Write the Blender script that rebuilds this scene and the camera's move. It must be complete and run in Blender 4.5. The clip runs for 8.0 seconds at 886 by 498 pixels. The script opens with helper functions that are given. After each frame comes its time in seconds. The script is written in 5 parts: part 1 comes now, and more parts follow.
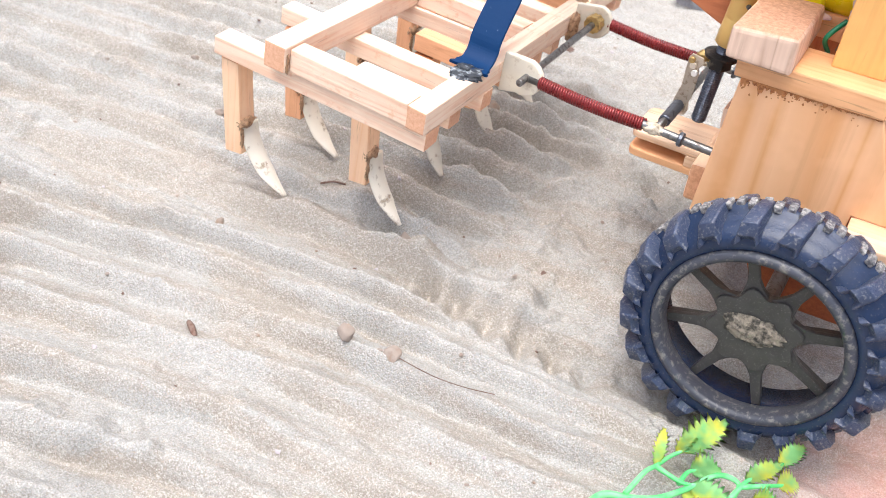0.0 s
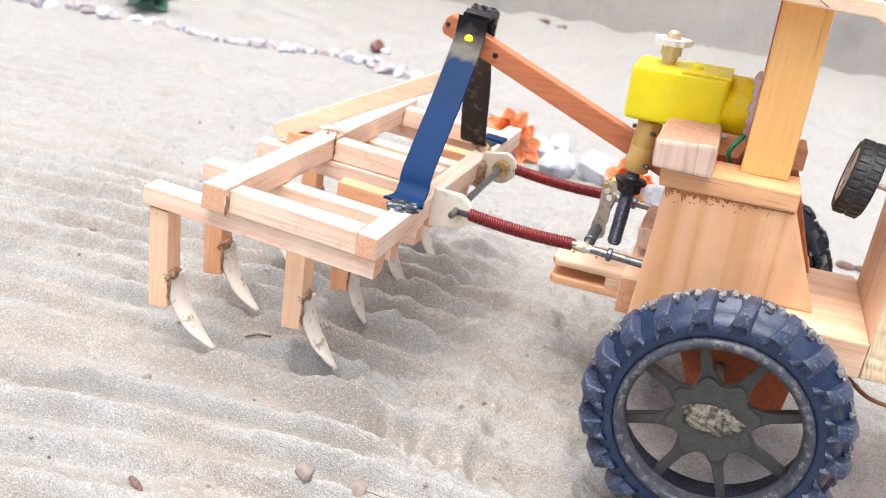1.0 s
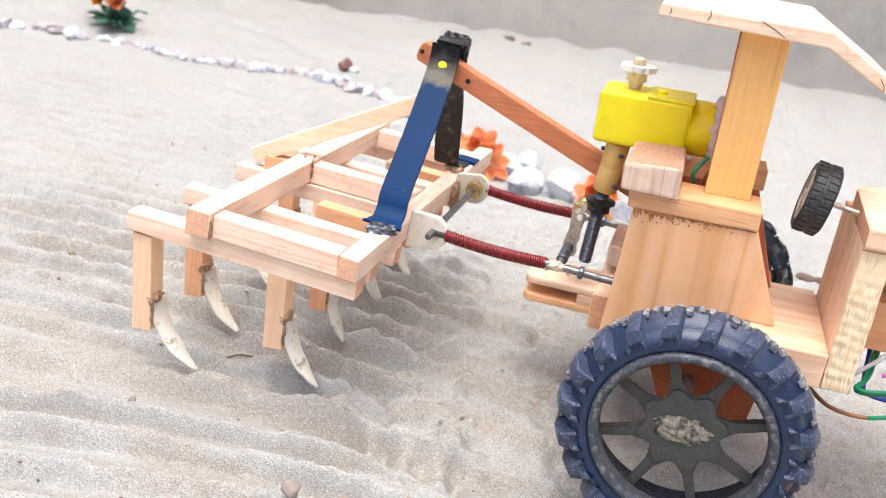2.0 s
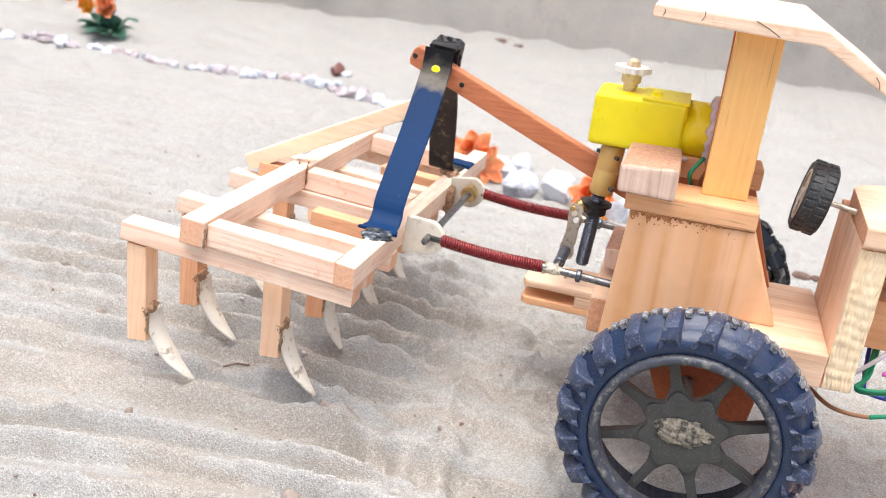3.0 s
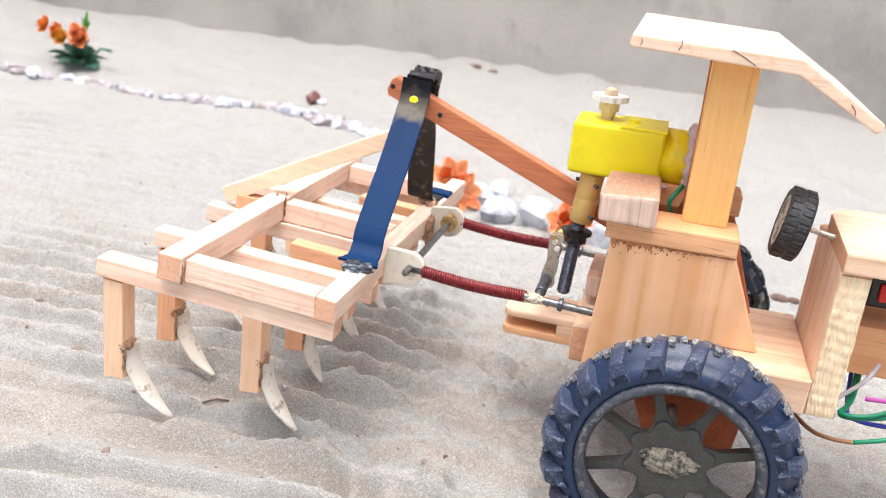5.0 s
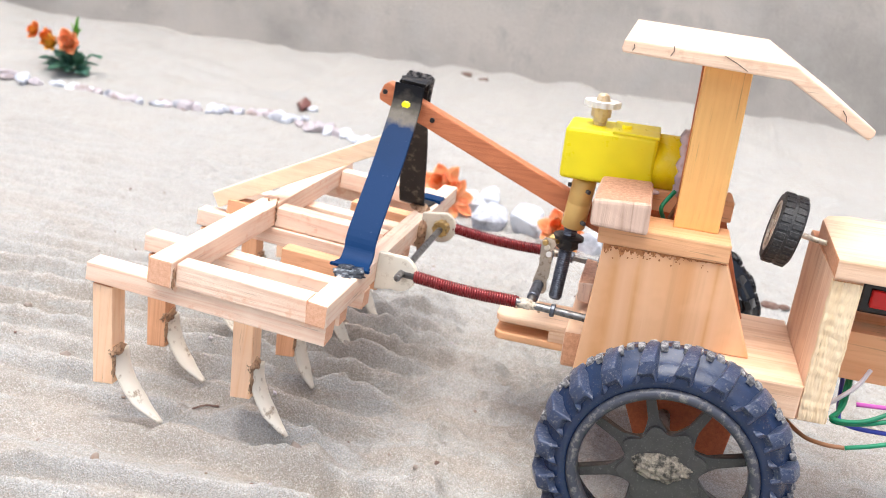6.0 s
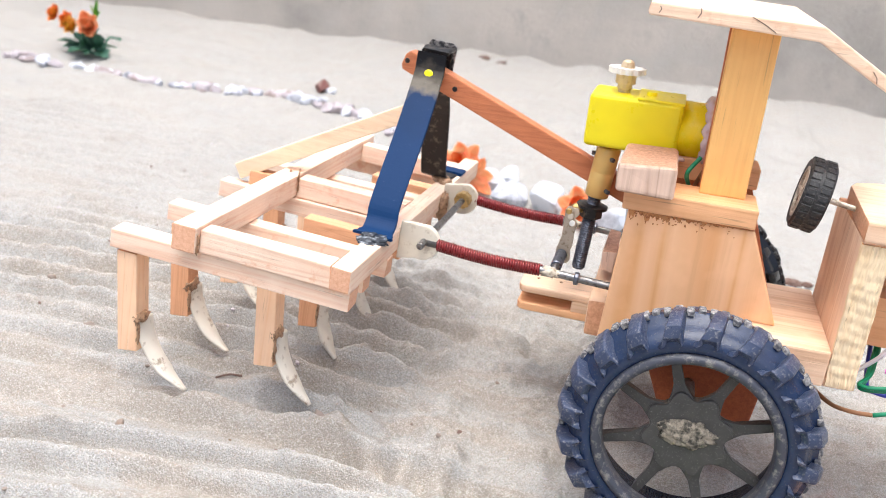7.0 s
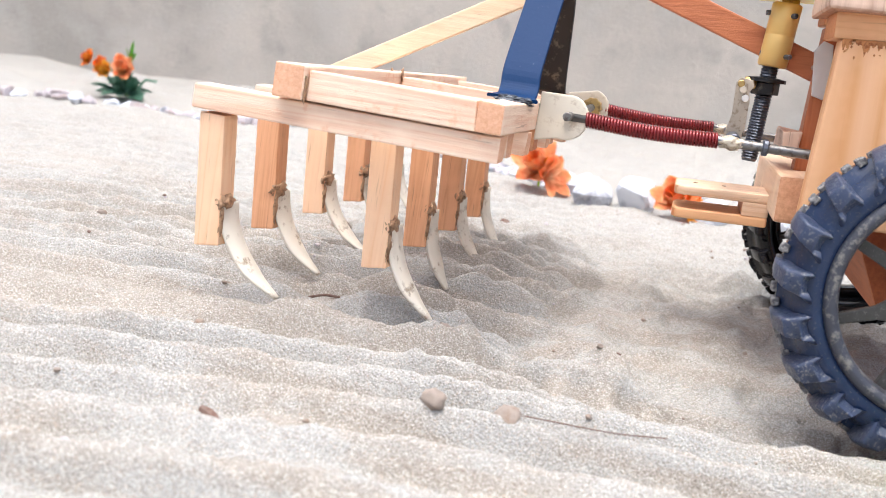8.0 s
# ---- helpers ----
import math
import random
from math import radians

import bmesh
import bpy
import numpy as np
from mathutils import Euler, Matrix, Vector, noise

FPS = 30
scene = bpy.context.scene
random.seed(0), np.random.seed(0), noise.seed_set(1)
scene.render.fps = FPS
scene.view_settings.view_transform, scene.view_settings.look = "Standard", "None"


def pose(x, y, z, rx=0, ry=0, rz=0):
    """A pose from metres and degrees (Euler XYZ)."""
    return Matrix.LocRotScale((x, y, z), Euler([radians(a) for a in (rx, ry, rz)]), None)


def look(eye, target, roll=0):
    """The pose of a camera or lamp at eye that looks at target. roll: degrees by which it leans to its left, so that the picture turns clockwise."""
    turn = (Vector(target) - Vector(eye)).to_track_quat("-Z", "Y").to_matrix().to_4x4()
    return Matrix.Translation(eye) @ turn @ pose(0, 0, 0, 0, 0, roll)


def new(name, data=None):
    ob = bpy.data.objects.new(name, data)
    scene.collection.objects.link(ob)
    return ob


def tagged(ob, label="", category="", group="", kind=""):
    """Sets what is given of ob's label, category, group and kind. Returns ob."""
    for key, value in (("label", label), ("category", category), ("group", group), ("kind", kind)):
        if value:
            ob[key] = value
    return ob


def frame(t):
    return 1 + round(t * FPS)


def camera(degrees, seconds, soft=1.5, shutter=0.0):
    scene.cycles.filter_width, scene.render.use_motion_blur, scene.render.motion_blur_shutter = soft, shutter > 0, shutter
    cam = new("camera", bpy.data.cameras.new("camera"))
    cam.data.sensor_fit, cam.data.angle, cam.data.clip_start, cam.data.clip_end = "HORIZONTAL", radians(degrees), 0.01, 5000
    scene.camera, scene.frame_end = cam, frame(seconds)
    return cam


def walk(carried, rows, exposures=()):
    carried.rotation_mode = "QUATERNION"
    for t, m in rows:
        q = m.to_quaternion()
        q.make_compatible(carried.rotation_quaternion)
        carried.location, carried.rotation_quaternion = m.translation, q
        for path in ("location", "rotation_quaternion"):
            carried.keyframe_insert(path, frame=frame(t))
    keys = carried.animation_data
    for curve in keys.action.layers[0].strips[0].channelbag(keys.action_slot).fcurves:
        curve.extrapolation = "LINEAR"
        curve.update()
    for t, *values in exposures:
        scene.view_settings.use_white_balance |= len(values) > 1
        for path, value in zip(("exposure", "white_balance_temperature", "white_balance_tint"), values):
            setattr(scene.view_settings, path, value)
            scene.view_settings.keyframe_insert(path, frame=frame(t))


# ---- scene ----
cam = camera(51.8, 8.0, 0.9)
cam.data.dof.use_dof, cam.data.dof.focus_distance, cam.data.dof.aperture_fstop = True, 0.285, 24.0
PATH = [
    (0, (0.065, -0.223, 0.211), (-0.68, 1.15, -1.038), 8.9),
    (0.5, (0.062, -0.248, 0.169), (-0.589, 1.385, -0.784), 10.6),
    (0.7, (0.051, -0.256, 0.178), (-0.568, 1.442, -0.678), 10.8),
    (1, (0.042, -0.256, 0.182), (-0.54, 1.484, -0.613), 9.6),
    (1.5, (0.043, -0.265, 0.188), (-0.475, 1.518, -0.555), 10.0),
    (1.7, (0.042, -0.266, 0.188), (-0.481, 1.509, -0.571), 9.9),
    (2.8, (0.039, -0.264, 0.188), (-0.466, 1.519, -0.564), 9.0),
    (3, (0.039, -0.264, 0.188), (-0.472, 1.518, -0.564), 8.9),
    (3.5, (0.038, -0.265, 0.188), (-0.481, 1.528, -0.531), 9.0),
    (4, (0.038, -0.262, 0.189), (-0.454, 1.545, -0.513), 8.8),
    (4.5, (0.037, -0.262, 0.19), (-0.445, 1.548, -0.51), 8.4),
    (6, (0.036, -0.262, 0.188), (-0.423, 1.563, -0.488), 8.8),
    (6.5, (0.035, -0.262, 0.189), (-0.421, 1.569, -0.475), 8.6),
    (7, (0.035, -0.264, 0.18), (-0.451, 1.544, -0.521), 8.5),
    (7.2, (0.035, -0.262, 0.174), (-0.546, 1.52, -0.525), 6.4),
    (7.5, (0.007, -0.262, 0.113), (-0.559, 1.589, -0.39), 5.6),
    (8, (-0.005, -0.238, 0.082), (-0.562, 1.633, -0.354), 7.4),
]
walk(cam, [(t, look(eye, target, roll)) for t, eye, target, roll in PATH], [(0.0, 0.91), (1.5, 0.86), (6.9, 0.84), (7.4, 0.90), (8.0, 0.97)])

# ---- world and light ----
world = bpy.data.worlds.new("sky")
scene.world = world
world.use_nodes = True
wn = world.node_tree
sky = wn.nodes.new("ShaderNodeTexSky")
sky.sky_type, sky.sun_disc = "NISHITA", False
sky.sun_elevation, sky.sun_rotation = radians(78), radians(190)
sky.dust_density, sky.air_density, sky.ozone_density = 8.0, 0.6, 0.3
wn.nodes["Background"].inputs["Strength"].default_value = 0.15
wn.links.new(sky.outputs[0], wn.nodes["Background"].inputs["Color"])
sun = new("sun", bpy.data.lights.new("sun", "SUN"))
sun.data.energy, sun.data.angle, sun.data.color = 1.0, radians(70), (1.0, 0.985, 0.96)
sun.matrix_world = look((0.0, 0.02, 1.60), (0, 0.1, 0))
scene.view_settings.use_white_balance = True
scene.view_settings.white_balance_temperature = 5900
scene.view_settings.white_balance_tint = 6


# ---- materials ----
def nodes_of(name):
    m = bpy.data.materials.new(name)
    m.use_nodes = True
    t = m.node_tree
    return m, t, t.nodes["Principled BSDF"]


def node(t, kind, **values):
    n = t.nodes.new(kind)
    for key, value in values.items():
        n.inputs[key.replace("_", " ")].default_value = value
    return n


def ramp(t, stops, source):
    r = t.nodes.new("ShaderNodeValToRGB")
    while len(r.color_ramp.elements) < len(stops):
        r.color_ramp.elements.new(0.5)
    for e, (p, c) in zip(r.color_ramp.elements, stops):
        e.position, e.color = p, (*c, 1)
    t.links.new(source, r.inputs[0])
    return r.outputs[0]


def mix(t, a, b, fac, kind="MIX"):
    m = t.nodes.new("ShaderNodeMix")
    m.data_type, m.blend_type = "RGBA", kind
    for sock, value in ((m.inputs[0], fac), (m.inputs[6], a), (m.inputs[7], b)):
        if isinstance(value, bpy.types.NodeSocket):
            t.links.new(value, sock)
        elif isinstance(value, (int, float)):
            sock.default_value = value
        else:
            sock.default_value = (*value, 1)
    return m.outputs[2]


def coords(t, scale=(1, 1, 1), shift=True):
    tc = t.nodes.new("ShaderNodeTexCoord")
    mp = t.nodes.new("ShaderNodeMapping")
    mp.inputs["Scale"].default_value = scale
    t.links.new(tc.outputs["Object"], mp.inputs["Vector"])
    if shift:
        info = t.nodes.new("ShaderNodeObjectInfo")
        mul = t.nodes.new("ShaderNodeVectorMath")
        mul.operation = "SCALE"
        mul.inputs[0].default_value = (37.0, 91.0, 53.0)
        t.links.new(info.outputs["Random"], mul.inputs["Scale"])
        t.links.new(mul.outputs[0], mp.inputs["Location"])
    return mp.outputs[0]


def noise_tex(t, vec, scale, detail=4, rough=0.55, distort=0.0):
    n = node(t, "ShaderNodeTexNoise", Scale=scale, Detail=detail, Roughness=rough, Distortion=distort)
    t.links.new(vec, n.inputs["Vector"])
    return n.outputs["Fac"]


def bump(t, b, height, distance, strength=1.0):
    n = node(t, "ShaderNodeBump", Strength=strength, Distance=distance)
    t.links.new(height, n.inputs["Height"])
    t.links.new(n.outputs[0], b.inputs["Normal"])


def simple(name, base, rough=0.5, metal=0.0, spots=None, scale=400, relief=0.00015, amount=0.5, coat=0.0):
    """A paint, plastic or metal with wear at two scales."""
    m, t, b = nodes_of(name)
    v = coords(t)
    big, small = noise_tex(t, v, scale * 0.15, 3), noise_tex(t, v, scale, 5, 0.65)
    dark = tuple(c * 0.72 for c in base)
    c = mix(t, base, dark, ramp(t, [(0.35, (0, 0, 0)), (0.75, (1, 1, 1))], big))
    if spots:
        c = mix(t, c, spots, ramp(t, [(0.62 - 0.25 * amount, (0, 0, 0)), (0.72 - 0.15 * amount, (1, 1, 1))], small))
    t.links.new(c, b.inputs["Base Color"])
    r = ramp(t, [(0.3, (rough * 0.8,) * 3), (0.75, (min(1, rough * 1.3),) * 3)], small)
    t.links.new(r, b.inputs["Roughness"])
    b.inputs["Metallic"].default_value = metal
    b.inputs["Coat Weight"].default_value = coat
    bump(t, b, small, relief, 0.6)
    return m


def wood(name, light, dark, axis, lines=520, streak=0.5, rough=0.62, soil=None):
    """Sawn wood whose grain runs along the axis 0, 1 or 2 of its thing."""
    m, t, b = nodes_of(name)
    stretch = [1.0, 1.0, 1.0]
    stretch[axis] = 0.045
    v = coords(t, stretch)
    rings = noise_tex(t, v, lines * 0.35, 2, 0.5, 0.6)
    fine = noise_tex(t, v, lines * 2.2, 5, 0.7)
    pores = noise_tex(t, v, lines * 4.0, 2, 0.5)
    blot = noise_tex(t, coords(t), 60, 3)
    wave = t.nodes.new("ShaderNodeMath")
    wave.operation = "PINGPONG"
    wave.inputs[1].default_value = 0.085
    t.links.new(rings, wave.inputs[0])
    band = ramp(t, [(0.0, (0, 0, 0)), (0.055, (0.35,) * 3), (0.085, (1, 1, 1))], wave.outputs[0])
    c = mix(t, light, dark, band)
    c = mix(t, light, c, streak)
    c = mix(t, c, tuple(x * 0.72 for x in dark), ramp(t, [(0.52, (0, 0, 0)), (0.78, (0.38,) * 3)], fine))
    c = mix(t, c, tuple(x * 0.45 for x in dark), ramp(t, [(0.66, (0, 0, 0)), (0.74, (0.5,) * 3)], pores))
    c = mix(t, c, tuple(min(1, x * 1.12) for x in light), ramp(t, [(0.5, (0, 0, 0)), (0.7, (0.6,) * 3)], blot))
    tc = t.nodes.new("ShaderNodeTexCoord")
    parts_of = t.nodes.new("ShaderNodeSeparateXYZ")
    t.links.new(tc.outputs["Normal"], parts_of.inputs[0])
    along = t.nodes.new("ShaderNodeMath")
    along.operation = "ABSOLUTE"
    t.links.new(parts_of.outputs["XYZ"[axis]], along.inputs[0])
    end_tone = mix(t, (light[0] * 0.86, light[1] * 0.64, light[2] * 0.52), (dark[0] * 0.8, dark[1] * 0.62, dark[2] * 0.5), ramp(t, [(0.35, (0, 0, 0)), (0.7, (1, 1, 1))], noise_tex(t, coords(t), 800, 4, 0.7)))
    c = mix(t, c, end_tone, ramp(t, [(0.6, (0, 0, 0)), (0.85, (0.9,) * 3)], along.outputs[0]))
    if soil:
        c = mix(t, c, soil, ramp(t, [(0.56, (0, 0, 0)), (0.66, (0.75,) * 3)], noise_tex(t, coords(t), 170, 6, 0.7)))
    t.links.new(c, b.inputs["Base Color"])
    b.inputs["Roughness"].default_value = rough
    bump(t, b, fine, 0.00035, 0.7)
    return m


def sand_material():
    m, t, b = nodes_of("dry sand")
    v = coords(t, shift=False)
    coarse = noise_tex(t, v, 700, 4, 0.7)
    clumps = noise_tex(t, v, 95, 5, 0.6)
    patches = noise_tex(t, v, 16, 4, 0.55)
    cells = node(t, "ShaderNodeTexVoronoi", Scale=2600.0, Randomness=1.0)
    t.links.new(v, cells.inputs["Vector"])
    fine_cells = node(t, "ShaderNodeTexVoronoi", Scale=4200.0, Randomness=1.0)
    t.links.new(v, fine_cells.inputs["Vector"])
    tone, tone2 = node(t, "ShaderNodeSeparateColor"), node(t, "ShaderNodeSeparateColor")
    t.links.new(cells.outputs["Color"], tone.inputs[0])
    t.links.new(fine_cells.outputs["Color"], tone2.inputs[0])
    # bands of paler grey and of darker beige stretched along the furrows
    turn = t.nodes.new("ShaderNodeMapping")
    turn.vector_type = "TEXTURE"
    turn.inputs["Rotation"].default_value = (0, 0, 0.197)
    turn.inputs["Scale"].default_value = (5.0, 1.0, 1.0)
    t.links.new(v, turn.inputs["Vector"])
    bands = noise_tex(t, turn.outputs[0], 62, 4, 0.6, 0.4)
    c = mix(t, (0.350, 0.346, 0.326), (0.336, 0.338, 0.326), ramp(t, [(0.38, (0, 0, 0)), (0.62, (1, 1, 1))], patches))
    where = t.nodes.new("ShaderNodeSeparateXYZ")
    t.links.new(v, where.inputs[0])
    ploughed = ramp(t, [(0.06, (1, 1, 1)), (0.22, (0.25,) * 3)], where.outputs["Y"])
    beige_bands = mix(t, (0, 0, 0), ramp(t, [(0.45, (0, 0, 0)), (0.56, (0.9,) * 3)], bands), ploughed)
    c = mix(t, c, (0.302, 0.266, 0.224), beige_bands)
    c = mix(t, c, (0.262, 0.234, 0.200), ramp(t, [(0.50, (0, 0, 0)), (0.78, (0.6,) * 3)], clumps))
    c = mix(t, c, (0.56, 0.535, 0.49), ramp(t, [(0.70, (0, 0, 0)), (0.95, (0.65,) * 3)], tone.outputs[0]))
    c = mix(t, c, (0.20, 0.165, 0.13), ramp(t, [(0.02, (0.65,) * 3), (0.20, (0, 0, 0))], tone.outputs[0]))
    c = mix(t, c, (0.56, 0.42, 0.31), ramp(t, [(0.90, (0, 0, 0)), (1.0, (0.4,) * 3)], tone.outputs[1]))
    c = mix(t, c, (0.245, 0.21, 0.172), ramp(t, [(0.05, (0.7,) * 3), (0.40, (0, 0, 0))], tone2.outputs[0]))
    c = mix(t, c, (0.54, 0.52, 0.485), ramp(t, [(0.66, (0, 0, 0)), (1.0, (0.75,) * 3)], tone2.outputs[1]))
    # a pink patch with a ragged edge beside the wheel
    geo = t.nodes.new("ShaderNodeTexCoord")
    far = node(t, "ShaderNodeVectorMath")
    far.operation = "DISTANCE"
    far.inputs[1].default_value = (0.118, 0.0, 0.0)
    t.links.new(geo.outputs["Object"], far.inputs[0])
    wob = node(t, "ShaderNodeMath")
    wob.operation = "MULTIPLY_ADD"
    wob.inputs[1].default_value = 0.06
    t.links.new(clumps, wob.inputs[0])
    t.links.new(far.outputs["Value"], wob.inputs[2])
    c = mix(t, c, (0.62, 0.27, 0.22), ramp(t, [(0.045, (0.5,) * 3), (0.085, (0, 0, 0))], wob.outputs[0]))
    t.links.new(c, b.inputs["Base Color"])
    b.inputs["Roughness"].default_value = 0.95
    b.inputs["Specular IOR Level"].default_value = 0.2
    grains = node(t, "ShaderNodeTexVoronoi", Scale=1900.0, Randomness=1.0)
    grains.feature = "SMOOTH_F1"
    t.links.new(v, grains.inputs["Vector"])
    relief = node(t, "ShaderNodeMath")
    relief.operation = "MULTIPLY_ADD"
    relief.inputs[1].default_value = -0.55
    t.links.new(grains.outputs["Distance"], relief.inputs[0])
    t.links.new(coarse, relief.inputs[2])
    bump(t, b, relief.outputs[0], 0.0006, 0.8)
    return m


def wall_material():
    m, t, b = nodes_of("grey cement plaster")
    v = coords(t, (1, 1, 1), False)
    big, mid, fine = noise_tex(t, v, 3.2, 5, 0.6), noise_tex(t, v, 14, 5, 0.65), noise_tex(t, v, 220, 4)
    c = mix(t, (0.50, 0.455, 0.40), (0.345, 0.32, 0.285), ramp(t, [(0.42, (0, 0, 0)), (0.60, (1, 1, 1))], big))
    c = mix(t, c, (0.46, 0.44, 0.405), ramp(t, [(0.5, (0, 0, 0)), (0.7, (0.6,) * 3)], mid))
    c = mix(t, c, (0.30, 0.28, 0.255), ramp(t, [(0.28, (0.8,) * 3), (0.45, (0, 0, 0))], mid))
    t.links.new(c, b.inputs["Base Color"])
    b.inputs["Roughness"].default_value = 0.9
    bump(t, b, fine, 0.002, 0.5)
    return m


def petal_material(name, a, c2, scale=160):
    m, t, b = nodes_of(name)
    v = coords(t)
    c = mix(t, a, c2, ramp(t, [(0.4, (0, 0, 0)), (0.6, (1, 1, 1))], noise_tex(t, v, scale, 3)))
    t.links.new(c, b.inputs["Base Color"])
    b.inputs["Roughness"].default_value = 0.5
    b.inputs["Subsurface Weight"].default_value = 0.15
    b.inputs["Subsurface Radius"].default_value = (0.004, 0.003, 0.001)
    return m


SAND, WALL = sand_material(), wall_material()
LATH = [wood("pale lath " + "xyz"[k], (0.92, 0.715, 0.555), (0.80, 0.49, 0.32), k, 420, 0.75, 0.66, (0.80, 0.47, 0.29)) for k in range(3)]
LATH_RED = [wood("reddish lath " + "xyz"[k], (0.76, 0.41, 0.225), (0.60, 0.28, 0.13), k, 460, 0.6) for k in range(3)]
PINE = [wood("yellow pine " + "xyz"[k], (0.88, 0.51, 0.17), (0.80, 0.41, 0.12), k, 330, 0.45) for k in range(3)]
PLANK = [wood("orange plank " + "xyz"[k], (0.84, 0.47, 0.235), (0.70, 0.33, 0.14), k, 250, 0.65) for k in range(3)]
RAW = [wood("raw sawn pine " + "xyz"[k], (0.87, 0.625, 0.43), (0.69, 0.41, 0.235), k, 260, 0.75) for k in range(3)]
POST = [wood("amber lath " + "xyz"[k], (0.92, 0.62, 0.40), (0.83, 0.47, 0.24), k, 380, 0.55) for k in range(3)]
PANEL = wood("broad grained plank", (0.85, 0.51, 0.28), (0.72, 0.34, 0.13), 2, 80, 0.85)
STAY = wood("pale yellow lath", (0.91, 0.71, 0.49), (0.80, 0.54, 0.31), 0, 300, 0.5)
BLEACHED = wood("bleached board", (0.90, 0.68, 0.49), (0.76, 0.46, 0.28), 0, 300, 0.55, 0.7, (0.80, 0.52, 0.34))
MAHOGANY = [wood("red hardwood " + "xyz"[k], (0.56, 0.195, 0.080), (0.40, 0.115, 0.045), k, 600, 0.6, 0.55) for k in range(3)]
SAWN = wood("pale rough sawn edge", (0.90, 0.73, 0.48), (0.76, 0.54, 0.28), 2, 420, 0.5, 0.8)
BLOCK = wood("washed out block", (0.72, 0.53, 0.41), (0.42, 0.25, 0.17), 2, 300, 0.85, 0.75)
# the sky's blue sheen is put into the base colour of RUBBER and LUG
RUBBER = simple("sky tinted dusty black rubber", (0.016, 0.032, 0.082), 0.20, 0.0, (0.10, 0.105, 0.12), 1100, 0.0003, 0.10)
DUSTY = simple("tread rubber caked with dust", (0.11, 0.11, 0.12), 0.75, 0.0, (0.40, 0.385, 0.37), 700, 0.0005, 0.72)
LUG = simple("sky tinted scuffed black rubber", (0.036, 0.052, 0.105), 0.32, 0.0, (0.20, 0.20, 0.21), 1100, 0.0004, 0.32)
TYRE = simple("small tyre rubber", (0.022, 0.022, 0.022), 0.5, 0.0, (0.09, 0.085, 0.08), 1200, 0.0002, 0.4)
BEAD = simple("dusty blue black rim", (0.050, 0.054, 0.072), 0.42, 0.0, (0.20, 0.19, 0.175), 500, 0.0004, 0.4)
RIM = simple("black hard plastic", (0.060, 0.057, 0.054), 0.45, 0.0, (0.14, 0.13, 0.12), 1500, 0.0002, 0.2)
DUST = simple("caked sand", (0.36, 0.31, 0.24), 0.95, 0.0, (0.06, 0.055, 0.045), 420, 0.0012, 0.8)
GLOSSY = simple("glossy black plastic", (0.012, 0.012, 0.014), 0.18, 0.0, None, 200)
YELLOW = simple("yellow moulded plastic", (1.0, 0.86, 0.0), 0.32, 0.0, None, 180, 0.00005)
YELLOW_END = simple("amber motor cap", (0.97, 0.76, 0.0), 0.28, 0.0, None, 180, 0.00005)
GOLD = simple("gold anodised metal", (0.90, 0.60, 0.20), 0.36, 0.25, None, 300, 0.00003)
BRASS = simple("worn brass", (0.62, 0.43, 0.17), 0.36, 0.85, (0.30, 0.2, 0.09), 500, 0.0001, 0.4)
SHAFT = simple("pale brass", (0.72, 0.58, 0.37), 0.4, 0.3, (0.45, 0.32, 0.17), 500, 0.0001, 0.3)
STEEL = simple("grey steel", (0.26, 0.255, 0.25), 0.38, 0.85, (0.12, 0.10, 0.09), 500, 0.00015, 0.5)
DARK_STEEL = simple("dark zinc screw", (0.16, 0.175, 0.21), 0.40, 0.8, (0.07, 0.07, 0.08), 600, 0.0001, 0.4)
NICKEL = simple("tarnished nickel", (0.62, 0.54, 0.43), 0.38, 0.5, (0.25, 0.19, 0.13), 500, 0.0001, 0.4)
COPPER = simple("red enamelled wire", (0.24, 0.018, 0.020), 0.28, 0.35, (0.14, 0.012, 0.012), 700, 0.00005, 0.3, 0.4)
WHITE = simple("ivory plastic", (0.78, 0.71, 0.58), 0.42, 0.0, (0.55, 0.47, 0.36), 300, 0.0001, 0.2)
GEAR = simple("white nylon", (0.82, 0.81, 0.77), 0.45, 0.0, None, 300)
BONE = simple("dirty ivory strip", (0.84, 0.78, 0.66), 0.45, 0.0, (0.36, 0.28, 0.19), 260, 0.0003, 0.24)
CRUST = simple("brown glue crust", (0.46, 0.28, 0.16), 0.5, 0.0, (0.17, 0.085, 0.04), 700, 0.0006, 0.6)
RUST = simple("reddish sawdust glue", (0.60, 0.25, 0.085), 0.75, 0.0, (0.33, 0.11, 0.04), 900, 0.0003, 0.5)
TAR = simple("black glue", (0.022, 0.026, 0.034), 0.4, 0.0, (0.36, 0.39, 0.42), 420, 0.0008, 0.42)
HOTGLUE = simple("milky hot glue", (0.80, 0.64, 0.66), 0.22, 0.0, (0.58, 0.38, 0.30), 200, 0.0004, 0.25)
CLOUD_GLUE = simple("cloudy glue drop", (0.68, 0.60, 0.47), 0.3, 0.0, (0.36, 0.28, 0.18), 600, 0.0005, 0.5)
RED = simple("red switch plastic", (0.75, 0.02, 0.02), 0.35)
STONE = simple("white quartz", (0.68, 0.70, 0.75), 0.7, 0.0, (0.40, 0.42, 0.47), 90, 0.002, 0.4)
STONE_GREY = simple("grey split stone", (0.52, 0.53, 0.58), 0.75, 0.0, (0.22, 0.22, 0.25), 90, 0.002, 0.5)
STONE_WARM = simple("lilac brown stone", (0.50, 0.45, 0.47), 0.75, 0.0, (0.28, 0.22, 0.2), 90, 0.002, 0.5)
